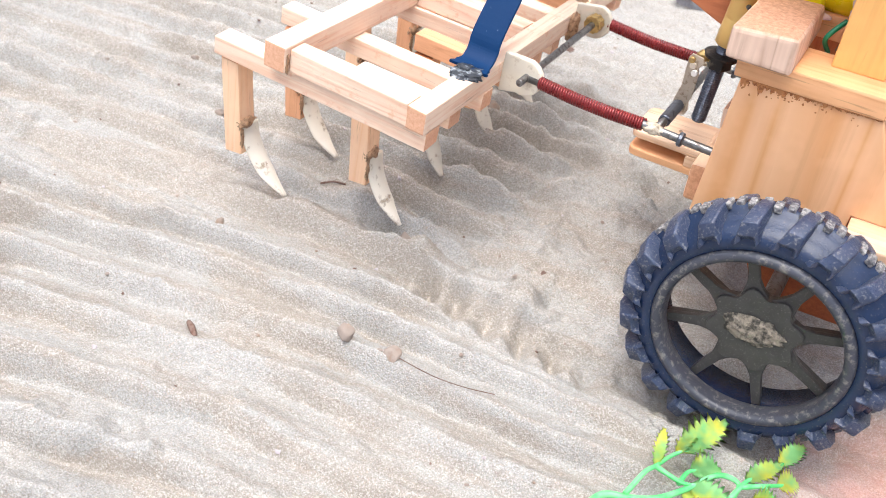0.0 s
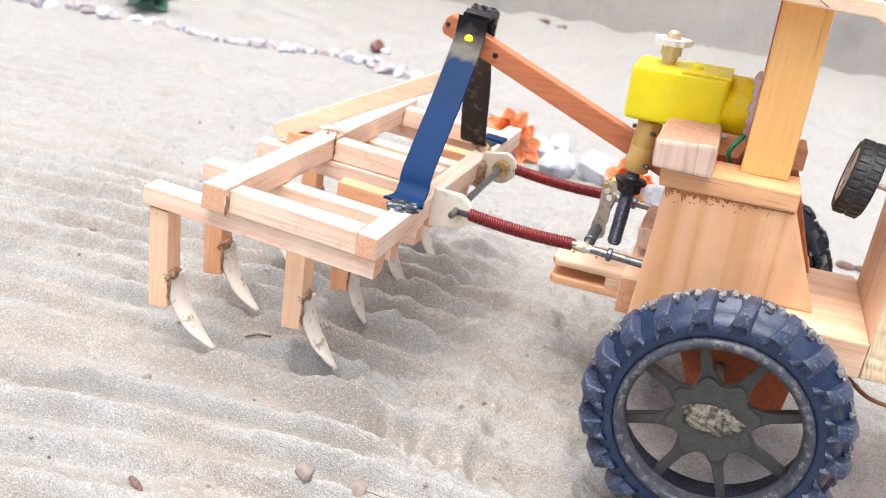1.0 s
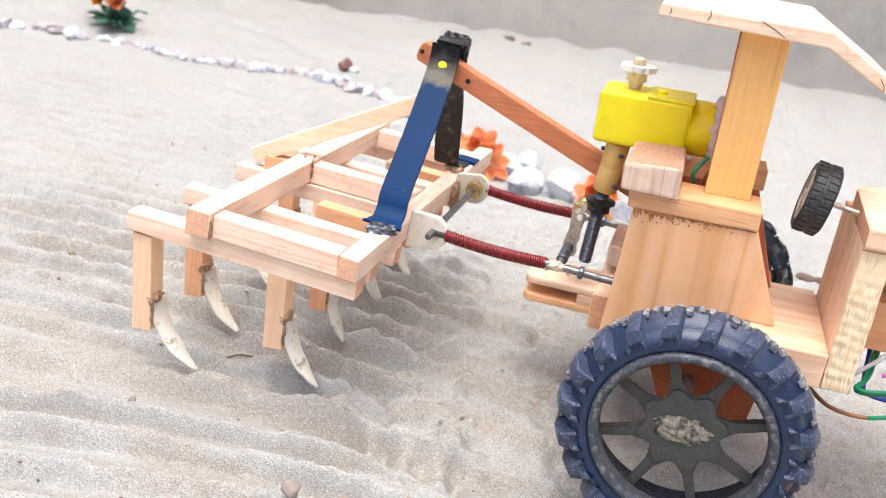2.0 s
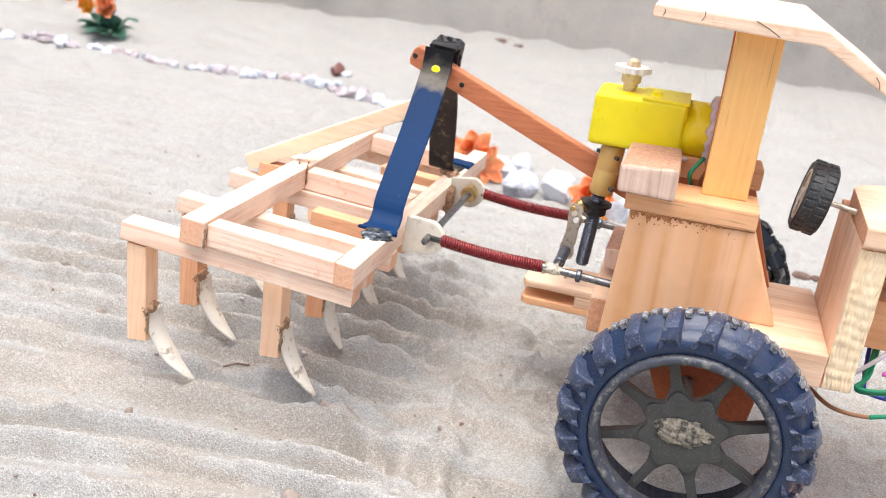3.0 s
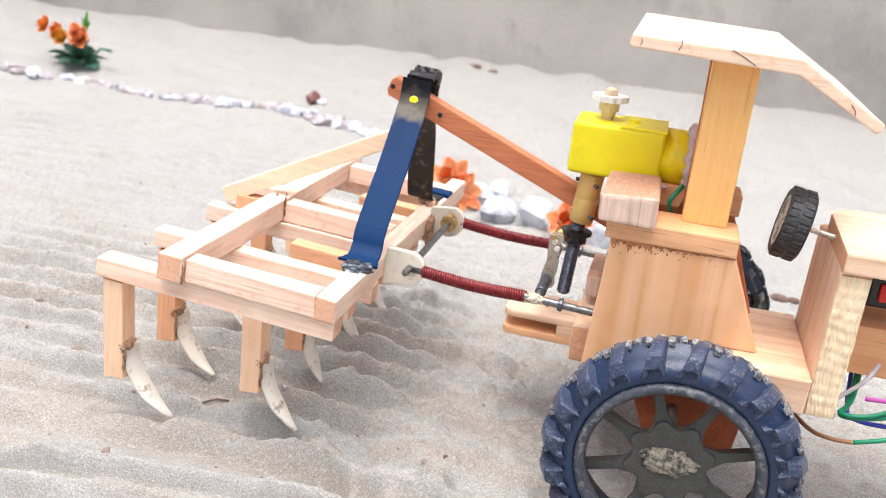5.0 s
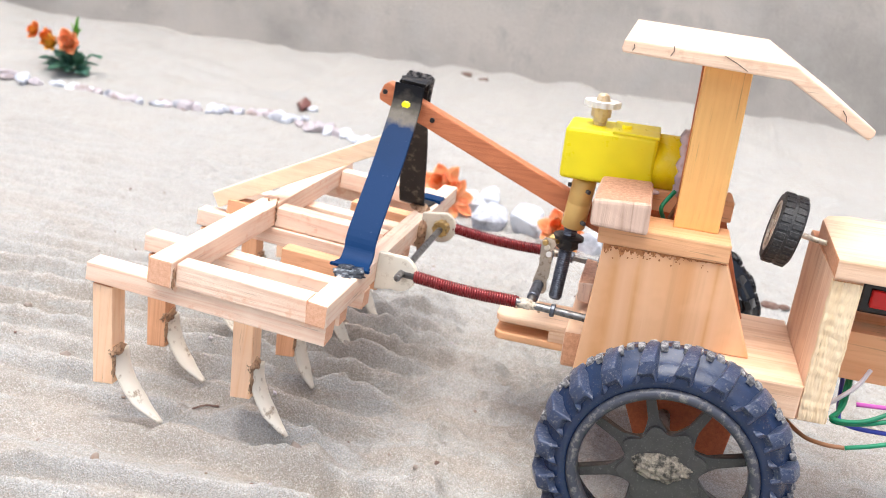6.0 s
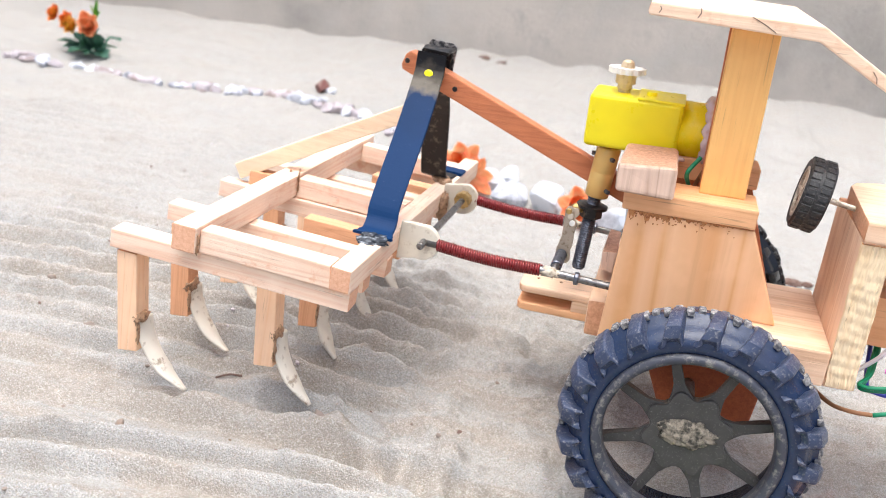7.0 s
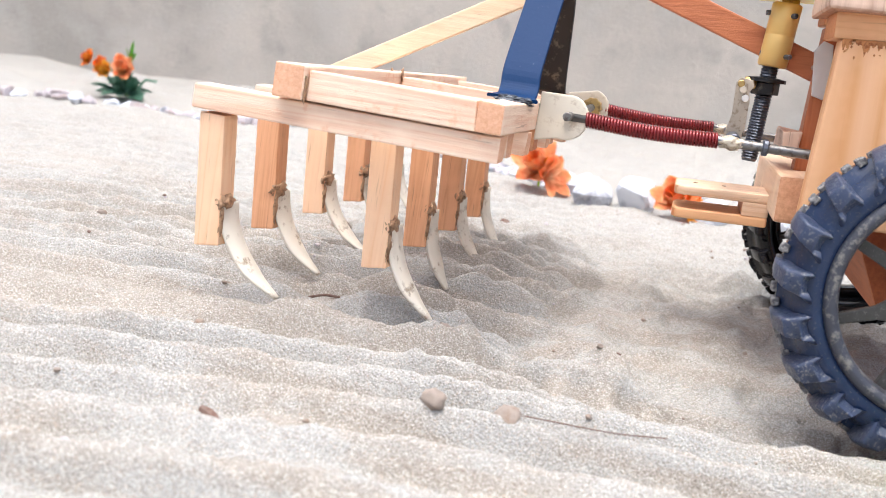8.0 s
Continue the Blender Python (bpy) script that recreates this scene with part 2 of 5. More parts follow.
BROWN = simple("dark red brick chip", (0.16, 0.06, 0.05), 0.8, 0.0, (0.4, 0.34, 0.3), 130, 0.002, 0.3)
PEBBLE = simple("sand coloured pebble", (0.30, 0.245, 0.205), 0.85, 0.0, (0.26, 0.19, 0.14), 260, 0.0008, 0.5)
BARK = simple("reddish dry bark", (0.18, 0.115, 0.09), 0.8, 0.0, (0.12, 0.06, 0.04), 500, 0.0008, 0.5)
AMBER = petal_material("amber petal", (0.92, 0.42, 0.03), (0.93, 0.58, 0.06))
ORANGE = petal_material("orange petal", (0.88, 0.20, 0.03), (0.90, 0.40, 0.03))
LILY = petal_material("salmon orange petal", (0.93, 0.29, 0.10), (0.94, 0.48, 0.22))
LEAF = petal_material("dark green leaf", (0.065, 0.175, 0.11), (0.12, 0.25, 0.18))
FRESH = petal_material("fresh green leaf", (0.14, 0.42, 0.035), (0.30, 0.55, 0.06))
VINE = petal_material("bright green plastic", (0.10, 0.55, 0.14), (0.22, 0.66, 0.26))
VINE_LEAF = petal_material("green and yellow plastic leaf", (0.34, 0.70, 0.28), (0.80, 0.80, 0.12), 110)
WIRES = [simple(n, c, 0.35) for n, c in (("green wire", (0.01, 0.24, 0.11)), ("blue wire", (0.03, 0.05, 0.38)), ("white wire", (0.75, 0.70, 0.72)), ("magenta wire", (0.75, 0.14, 0.60)), ("brown wire", (0.35, 0.17, 0.08)))]


def blade_material():
    """Blue paint that the flame blackened towards the top."""
    m, t, b = nodes_of("scorched blue paint")
    v = coords(t, shift=False)
    tc = t.nodes.new("ShaderNodeSeparateXYZ")
    t.links.new(v, tc.inputs[0])
    add = node(t, "ShaderNodeMath")
    add.operation = "MULTIPLY_ADD"
    add.inputs[1].default_value = 0.016
    t.links.new(noise_tex(t, v, 110, 4), add.inputs[0])
    t.links.new(tc.outputs["Z"], add.inputs[2])
    c = ramp(t, [(0.045, (0.005, 0.030, 0.100)), (0.0590, (0.005, 0.025, 0.080)), (0.0635, (0.20, 0.17, 0.12)), (0.0675, (0.010, 0.010, 0.012))], add.outputs[0])
    small = noise_tex(t, v, 800, 4, 0.7)
    c = mix(t, c, (0.35, 0.42, 0.52), ramp(t, [(0.69, (0, 0, 0)), (0.74, (0.5,) * 3)], small))
    t.links.new(c, b.inputs["Base Color"])
    b.inputs["Roughness"].default_value = 0.5
    b.inputs["Specular IOR Level"].default_value = 0.12
    bump(t, b, small, 0.0001, 0.5)
    return m


SCUFFED = simple("scuffed black steel", (0.03, 0.029, 0.03), 0.4, 0.3, (0.42, 0.38, 0.35), 330, 0.0002, 0.6)
BLADE = blade_material()
SCORCHED = simple("scorched black steel", (0.018, 0.017, 0.018), 0.38, 0.3, (0.12, 0.10, 0.08), 300, 0.0002, 0.3)


# ---- building helpers ----
def mesh_of(name, bm, material, smooth=False):
    me = bpy.data.meshes.new(name)
    bm.normal_update()
    bm.to_mesh(me)
    bm.free()
    me.materials.append(material)
    if smooth:
        me.polygons.foreach_set("use_smooth", [True] * len(me.polygons))
    return me


def part(name, bm, material, parent, label="", smooth=False):
    ob = new(name, mesh_of(name, bm, material, smooth))
    ob.parent = parent
    if label:
        ob["label"] = label
    return ob


def thing(name, m, label, category, group=""):
    ob = new(name)
    ob.empty_display_size = 0.01
    ob.matrix_world = m
    return tagged(ob, label, category, group)


def solo(name, bm, material, m, label, category, group="", smooth=False, kind=""):
    ob = new(name, mesh_of(name, bm, material, smooth))
    ob.matrix_world = m
    return tagged(ob, label, category, group, kind)


def box(x0, x1, y0, y1, z0, z1, bevel=0.0005, jitter=0.00025, seed=1, cuts=0, seg=2):
    """A sawn stick or board, slightly out of true, with worn edges."""
    rnd = random.Random(seed)
    bm = bmesh.new()
    bmesh.ops.create_cube(bm, size=1)
    for v in bm.verts:
        v.co = Vector(((x0 + x1) / 2 + v.co.x * (x1 - x0), (y0 + y1) / 2 + v.co.y * (y1 - y0), (z0 + z1) / 2 + v.co.z * (z1 - z0)))
        v.co += Vector([rnd.uniform(-jitter, jitter) for _ in range(3)])
    if cuts:
        bmesh.ops.subdivide_edges(bm, edges=bm.edges[:], cuts=cuts, use_grid_fill=True)
    if bevel:
        sharp = [e for e in bm.edges if len(e.link_faces) == 2 and e.calc_face_angle(0) > 0.8]
        bmesh.ops.bevel(bm, geom=sharp, offset=bevel, segments=seg, profile=0.6, affect="EDGES", clamp_overlap=True)
    return bm


def prism(outline, y0, y1, bevel=0.0005, axis=1, seg=2):
    """An outline of the x-z plane (axis 1), y-z plane (0) or x-y plane (2) made thick along the axis."""
    bm = bmesh.new()
    def at(a, b, c):
        return {1: (a, c, b), 0: (c, a, b), 2: (a, b, c)}[axis]
    lo = [bm.verts.new(at(a, b, y0)) for a, b in outline]
    hi = [bm.verts.new(at(a, b, y1)) for a, b in outline]
    bm.faces.new(lo), bm.faces.new(hi[::-1])
    for i in range(len(lo)):
        j = (i + 1) % len(lo)
        bm.faces.new((lo[j], lo[i], hi[i], hi[j]))
    bmesh.ops.recalc_face_normals(bm, faces=bm.faces[:])
    if bevel:
        bmesh.ops.bevel(bm, geom=[e for e in bm.edges if e.calc_face_angle(0) > 0.4], offset=bevel, segments=seg, profile=0.6, affect="EDGES", clamp_overlap=True)
    return bm


def lathe(profile, base, axis, steps=32, bm=None, closed=False):
    """Turns (radius, height) pairs round the axis that starts at base."""
    bm = bm or bmesh.new()
    turn = Vector((0, 0, 1)).rotation_difference(Vector(axis)).to_matrix()
    rings = []
    for r, h in profile:
        rings.append([bm.verts.new(Vector(base) + turn @ Vector((r * math.cos(2 * math.pi * k / steps), r * math.sin(2 * math.pi * k / steps), h))) for k in range(steps)])
    pairs = list(zip(rings, rings[1:])) + ([(rings[-1], rings[0])] if closed else [])
    for a, b in pairs:
        for k in range(steps):
            bm.faces.new((a[k], a[(k + 1) % steps], b[(k + 1) % steps], b[k]))
    if not closed:
        bm.faces.new(rings[0][::-1]), bm.faces.new(rings[-1])
    return bm


def rod(a, b, r, steps=16, bm=None, soft=0.15):
    a, b = Vector(a), Vector(b)
    n = (b - a).length
    s = min(r * soft, n * 0.3)
    return lathe([(r - s, 0), (r, s), (r, n - s), (r - s, n)], a, b - a, steps, bm)


def tube(points, r, steps=10, bm=None, taper=None):
    """A round wire along points."""
    bm = bm or bmesh.new()
    pts = [Vector(p) for p in points]
    rings, side = [], None
    for i, p in enumerate(pts):
        d = (pts[min(i + 1, len(pts) - 1)] - pts[max(i - 1, 0)]).normalized()
        side = (side - d * side.dot(d)).normalized() if side is not None else d.orthogonal().normalized()
        up = d.cross(side)
        rr = r * (taper(i / (len(pts) - 1)) if taper else 1)
        rings.append([bm.verts.new(p + rr * (side * math.cos(2 * math.pi * k / steps) + up * math.sin(2 * math.pi * k / steps))) for k in range(steps)])
    for a, b in zip(rings, rings[1:]):
        for k in range(steps):
            bm.faces.new((a[k], a[(k + 1) % steps], b[(k + 1) % steps], b[k]))
    bm.faces.new(rings[0][::-1]), bm.faces.new(rings[-1])
    return bm


def curve_points(ctrl, n=24):
    """A smooth line through the control points."""
    p = [Vector(c) for c in ctrl]
    p = [2 * p[0] - p[1]] + p + [2 * p[-1] - p[-2]]
    out = []
    for i in range(1, len(p) - 2):
        for k in range(n):
            s = k / n
            a, b, c, d = p[i - 1:i + 3]
            out.append(0.5 * (2 * b + (c - a) * s + (2 * a - 5 * b + 4 * c - d) * s * s + (3 * b - a - 3 * c + d) * s ** 3))
    return out + [p[-2]]


def ribbon(points, wide, thick, bm=None, width_of=None):
    """A strip along points; wide is the direction across it, with its half width."""
    bm = bm or bmesh.new()
    pts, wide = [Vector(p) for p in points], Vector(wide)
    rings = []
    for i, p in enumerate(pts):
        d = (pts[min(i + 1, len(pts) - 1)] - pts[max(i - 1, 0)]).normalized()
        w = wide * (width_of(i / (len(pts) - 1)) if width_of else 1)
        n = d.cross(wide).normalized() * thick / 2
        e = wide.normalized() * thick * 0.3
        rings.append([bm.verts.new(q) for q in (p - w + n + e, p + w + n - e, p + w, p + w - n - e, p - w - n + e, p - w)])
    for a, b in zip(rings, rings[1:]):
        for k in range(6):
            bm.faces.new((a[k], a[(k + 1) % 6], b[(k + 1) % 6], b[k]))
    bm.faces.new(rings[0][::-1]), bm.faces.new(rings[-1])
    bmesh.ops.recalc_face_normals(bm, faces=bm.faces[:])
    return bm


def lump(centre, size, seed, rough=0.25, freq=1.3, sub=3, cuts=0):
    """An uneven lump: a stone, a drop of glue, a clod; cuts: flat broken faces."""
    bm = bmesh.new()
    bmesh.ops.create_icosphere(bm, subdivisions=sub, radius=1)
    rnd = random.Random(seed)
    off = Vector((seed * 7.31, seed * 3.17, seed * 1.73))
    planes = [(Vector((rnd.uniform(-1, 1), rnd.uniform(-1, 1), rnd.uniform(-0.4, 1))).normalized(), rnd.uniform(0.5, 0.85)) for _ in range(cuts)]
    for v in bm.verts:
        p = v.co.copy()
        p *= 1 + rough * noise.noise(p * freq + off) + rough * 0.35 * noise.noise(p * freq * 3 + off)
        for n, d in planes:
            over = p.dot(n) - d
            if over > 0:
                p -= n * over * 0.92
        v.co = Vector(centre) + Vector((p.x * size[0], p.y * size[1], p.z * size[2]))
    return bm


def join(*bms):
    """One bmesh out of several."""
    out = bms[0]
    for b in bms[1:]:
        me = bpy.data.meshes.new("tmp")
        b.to_mesh(me)
        b.free()
        out.from_mesh(me)
        bpy.data.meshes.remove(me)
    return out


# ---- ground ----
GRID = np.random.RandomState(5).rand(256, 256)


def field(x, y, scale, seed=0):
    """Smooth value noise from -1 to 1."""
    u, v = x * scale + seed * 17.3, y * scale + seed * 9.1
    i, j = np.floor(u).astype(int), np.floor(v).astype(int)
    f, g = u - i, v - j
    f, g = f * f * (3 - 2 * f), g * g * (3 - 2 * g)
    a, b = GRID[i % 256, j % 256], GRID[(i + 1) % 256, j % 256]
    c, d = GRID[i % 256, (j + 1) % 256], GRID[(i + 1) % 256, (j + 1) % 256]
    return 2 * (a + (b - a) * f + (c - a) * g + (a - b - c + d) * f * g) - 1


def step(a, b, x):
    s = np.clip((x - a) / (b - a), 0, 1)
    return s * s * (3 - 2 * s)


PLOUGH = pose(-0.1478, -0.0155, 0.0642, -1.15, 1.49, 2.36)
TRACTOR = pose(0.049, 0.011, 0.036, 0, -2.4, 3)
ON_TRACTOR = TRACTOR.inverted() @ PLOUGH
REAR_V = [-0.0015, 0.033, 0.0725, 0.112, 0.1525]
FRONT_V = [0.0145, 0.0535, 0.092, 0.132]
TIPS = [PLOUGH @ Vector((0.0305, v + 0.005, -0.0565)) for v in REAR_V] + [PLOUGH @ Vector((0.071, v + 0.006, -0.0585)) for v in FRONT_V]
CRESTS = [-0.56, -0.0934, -0.0734, -0.054, -0.0378, -0.012, 0.0057, 0.0234, 0.042, 0.0595, 0.38]


def height(x, y):
    # the furrows fan out slightly towards the near side
    u = np.clip(x + 0.12, -0.16, 0.06)
    s = y - 0.20 * (x + 0.12)
    s = np.where(s < 0, s / (1 - 1.5 * u), s) + 0.0026 * field(x, y, 18, 1) + 0.0009 * field(x, y, 60, 2) + 0.0005 * field(x, y, 210, 14)
    index = np.interp(s, CRESTS, [-19.5] + list(range(9)) + [26.5])
    frac = index - np.floor(index)
    wave = np.where(frac < 0.68, 1 - (frac / 0.68) ** 0.85, np.sin(np.clip((frac - 0.68) / 0.32, 0, 1) * np.pi / 2) ** 1.2) * 1.15
    size = 0.0102 * (0.95 + 0.05 * step(-0.08, 0.0, y)) * (1 - step(-0.075, -0.03, x) * step(-0.03, 0.0, y)) * (1 - 0.65 * step(0.02, 0.08, x))
    size = size * (1 - 0.72 * step(0.08, 0.17, s)) * (1 - 0.9 * step(0.30, 0.42, y)) * (1 - step(0.5, 1.2, np.abs(x)))
    h = size * (wave - 0.5) * np.clip(0.78 + 0.42 * field(x, y, 14, 3) + 0.25 * field(x, y, 33, 16), 0.12, 1.3)
    # broken sand round the plough and between it and the tractor
    loose = step(-0.16, -0.10, x) * (1 - step(0.0, 0.05, x)) * step(-0.02, 0.01, y) * (1 - step(0.15, 0.2, y))
    h += loose * (0.0040 * field(x, y, 44, 4) + 0.0030 * field(x, y, 95, 5) + 0.0015 * field(x, y, 190, 15))
    for k, p in enumerate(TIPS):
        r2 = (x - p.x + 0.004) ** 2 + (y - p.y) ** 2
        m2 = ((x - p.x - 0.013) / 1.3) ** 2 + (y - p.y) ** 2
        h += 0.0026 * np.exp(-m2 / 0.00011) - 0.0026 * np.exp(-r2 / 0.000010)
    # the wheels stand in their own ruts, with a pressed ridge between lug prints and smooth rut
    for y0 in (0.0070, 0.142):
        yy = y - (y0 + 0.052 * (x - 0.049))
        rut = step(-0.022, -0.010, yy) * (1 - step(0.012, 0.026, yy))
        h -= 0.0060 * rut * step(-0.045, 0.02, x)
        h -= 0.0028 * rut * step(-0.12, -0.06, x) * (1 - step(-0.045, 0.02, x))
    yy = y - (-0.0080 + 0.052 * x)
    lug = (1 - np.clip(np.abs(yy) / 0.011, 0, 1) ** 4) * step(-0.075, -0.055, x) * (1 - step(0.0, 0.03, x))
    bars = 0.5 + 0.5 * np.sin(2 * np.pi * (x + 0.35 * yy + 0.001 * field(x, y, 60, 6)) / 0.0126)
    h += lug * (-0.0026 - 0.0046 * (1 - bars) ** 1.3)
    h += 0.0026 * np.exp(-((y - 0.0085 - 0.04 * x) / 0.006) ** 2) * step(-0.085, -0.05, x) * (1 - step(-0.02, 0.01, x))
    # fall towards the stones on the far side, clods and grains
    h -= 0.010 * step(0.18, 0.55, -x) * step(0.2, 0.5, y)
    h += 0.0022 * field(x, y, 11, 7) + 0.0009 * field(x, y, 36, 8) + 0.0007 * field(x, y, 120, 9) + 0.00050 * field(x, y, 290, 10) + 0.00038 * field(x, y, 560, 13)
    away = step(0.10, 0.30, y)
    h += away * (0.0034 * field(x * 0.3, y, 42, 17) + 0.0024 * field(x, y, 38, 18)) + step(0.40, 0.55, y) * 0.0060 * field(x, y, 21, 19)
    near = 1 - step(0.25, 0.45, y)
    rough = np.clip(0.6 + 0.8 * field(x, y, 25, 20), 0.1, 1.4) * near * (0.65 + 0.35 * step(-0.06, 0.0, y))
    h += rough * (0.0022 * (0.4 - np.abs(field(x, y, 62, 23))) + 0.0017 * (0.4 - np.abs(field(x, y, 130, 21))) + 0.0007 * (0.4 - np.abs(field(x, y, 330, 22))))
    clod = field(x, y, 75, 11)
    h += 0.0016 * np.clip(clod - 0.72, 0, 1) * 4
    h += 0.02 * field(x, y, 0.9, 12) * step(1.4, 4, np.hypot(x, y))
    return h


def axis_lines(fine_a, fine_b, fine, a, b):
    """Grid lines: fine in the middle, slowly wider round it, then fast out to the horizon."""
    core = list(np.arange(fine_a, fine_b, fine))
    out = []
    for start, way, end in ((fine_a, -1, a), (core[-1], 1, b)):
        p, d, side = start, fine, []
        while (end - p) * way > 0:
            d *= 1.012 if d < 0.006 else 1.15
            p += way * d
            side.append(p)
        out.append(side)
    return np.array(out[0][::-1] + core + out[1])


def ground():
    xs = axis_lines(-0.30, 0.125, 0.0007, -60, 60)
    ys = axis_lines(-0.13, 0.215, 0.0007, -60, 60)
    x, y = np.meshgrid(xs, ys)
    z = height(x, y)
    nx, ny = len(xs), len(ys)
    co = np.stack([x, y, z], -1).reshape(-1, 3)
    idx = np.arange(nx * ny).reshape(ny, nx)
    quads = np.stack([idx[:-1, :-1], idx[:-1, 1:], idx[1:, 1:], idx[1:, :-1]], -1).reshape(-1, 4)
    me = bpy.data.meshes.new("ground")
    me.vertices.add(len(co))
    me.vertices.foreach_set("co", co.ravel())
    me.loops.add(quads.size)
    me.loops.foreach_set("vertex_index", quads.ravel().astype(np.int32))
    me.polygons.add(len(quads))
    me.polygons.foreach_set("loop_start", np.arange(0, quads.size, 4, dtype=np.int32))
    me.polygons.foreach_set("use_smooth", np.ones(len(quads), dtype=bool))
    me.update(calc_edges=True)
    me.materials.append(SAND)
    ob = new("ground", me)
    return tagged(ob, "pale dry sand ploughed into shallow furrows", "ground", kind="structure")


def h_at(x, y):
    return float(height(np.array([[x]]), np.array([[y]]))[0, 0])


ground()

# the plastered wall behind the field
wall_n = box(-6, 6, 0, 0.22, -0.3, 0.9, 0.004, 0, 1)
solo("wall_north", wall_n, WALL, pose(-0.16, 0.99, 0, 0, 0, 13), "stained grey cement plaster garden wall", "wall", kind="structure")


# ---- tractor ----
tractor = thing("toy_tractor", TRACTOR, "handmade toy tractor of orange wood with black rubber wheels", "toy tractor")


def tyre_mesh():
    R, W = 0.0405, 0.0225
    prof = [(0.0296, 0.0012), (0.0312, 0.0), (0.0338, 0.0000), (0.0358, 0.0014), (0.0376, 0.0040), (0.0390, 0.0082), (0.0407, 0.0087), (0.0407, W - 0.0087), (0.0390, W - 0.0082), (0.0376, W - 0.0040), (0.0362, W - 0.0012), (0.0335, W), (0.0312, W - 0.001), (0.0312, W / 2), (0.0308, 0.0050)]
    bm = lathe(prof, (0, 0, 0), (0, 1, 0), 96, closed=True)
    bmesh.ops.recalc_face_normals(bm, faces=bm.faces[:])
    return bm


def lug_mesh(side, mat):
    """One tread lug of the tyre, at the top of the wheel."""
    W = 0.0225
    bm = bmesh.new()
    ys = [0.0006, -0.0016, -0.0010, 0.0050, 0.0106]
    if side:
        ys = [W - q for q in ys]
    rows, low = [], 0.0022 * side
    keep = 0.0335 if side else 0.0
    for yy, r0, r1, hw, c in zip(ys, (0.0330, 0.0332, 0.0340, 0.0355, 0.0360), (0.0342, 0.0362, 0.0402, 0.0424, 0.0424), (0.0036, 0.0030, 0.0025, 0.0022, 0.0019), (-0.065, -0.03, 0.0, 0.03, 0.05)):
        row, r0, r1 = [], max(r0, keep), max(r1, keep + 0.004 * side)
        for r, e in ((r0, -1.2), (r1 - low - 0.0005, -1.0), (r1 - low, -0.78), (r1 - low, 0.78), (r1 - low - 0.0005, 1.0), (r0, 1.2)):
            ang = c + e * hw / 0.040
            row.append(bm.verts.new((r * math.sin(ang), yy, r * math.cos(ang))))
        rows.append(row)
    for p, q in zip(rows, rows[1:]):
        for i in range(5):
            bm.faces.new((p[i], p[i + 1], q[i + 1], q[i]))
    bm.faces.new(rows[0]), bm.faces.new(rows[-1][::-1])
    bmesh.ops.recalc_face_normals(bm, faces=bm.faces[:])
    bmesh.ops.bevel(bm, geom=[e for e in bm.edges if len(e.link_faces) == 2 and e.calc_face_angle(0) > 0.5], offset=0.0004, segments=2, profile=0.5, affect="EDGES", clamp_overlap=True)
    return mesh_of("lug", bm, mat, True)


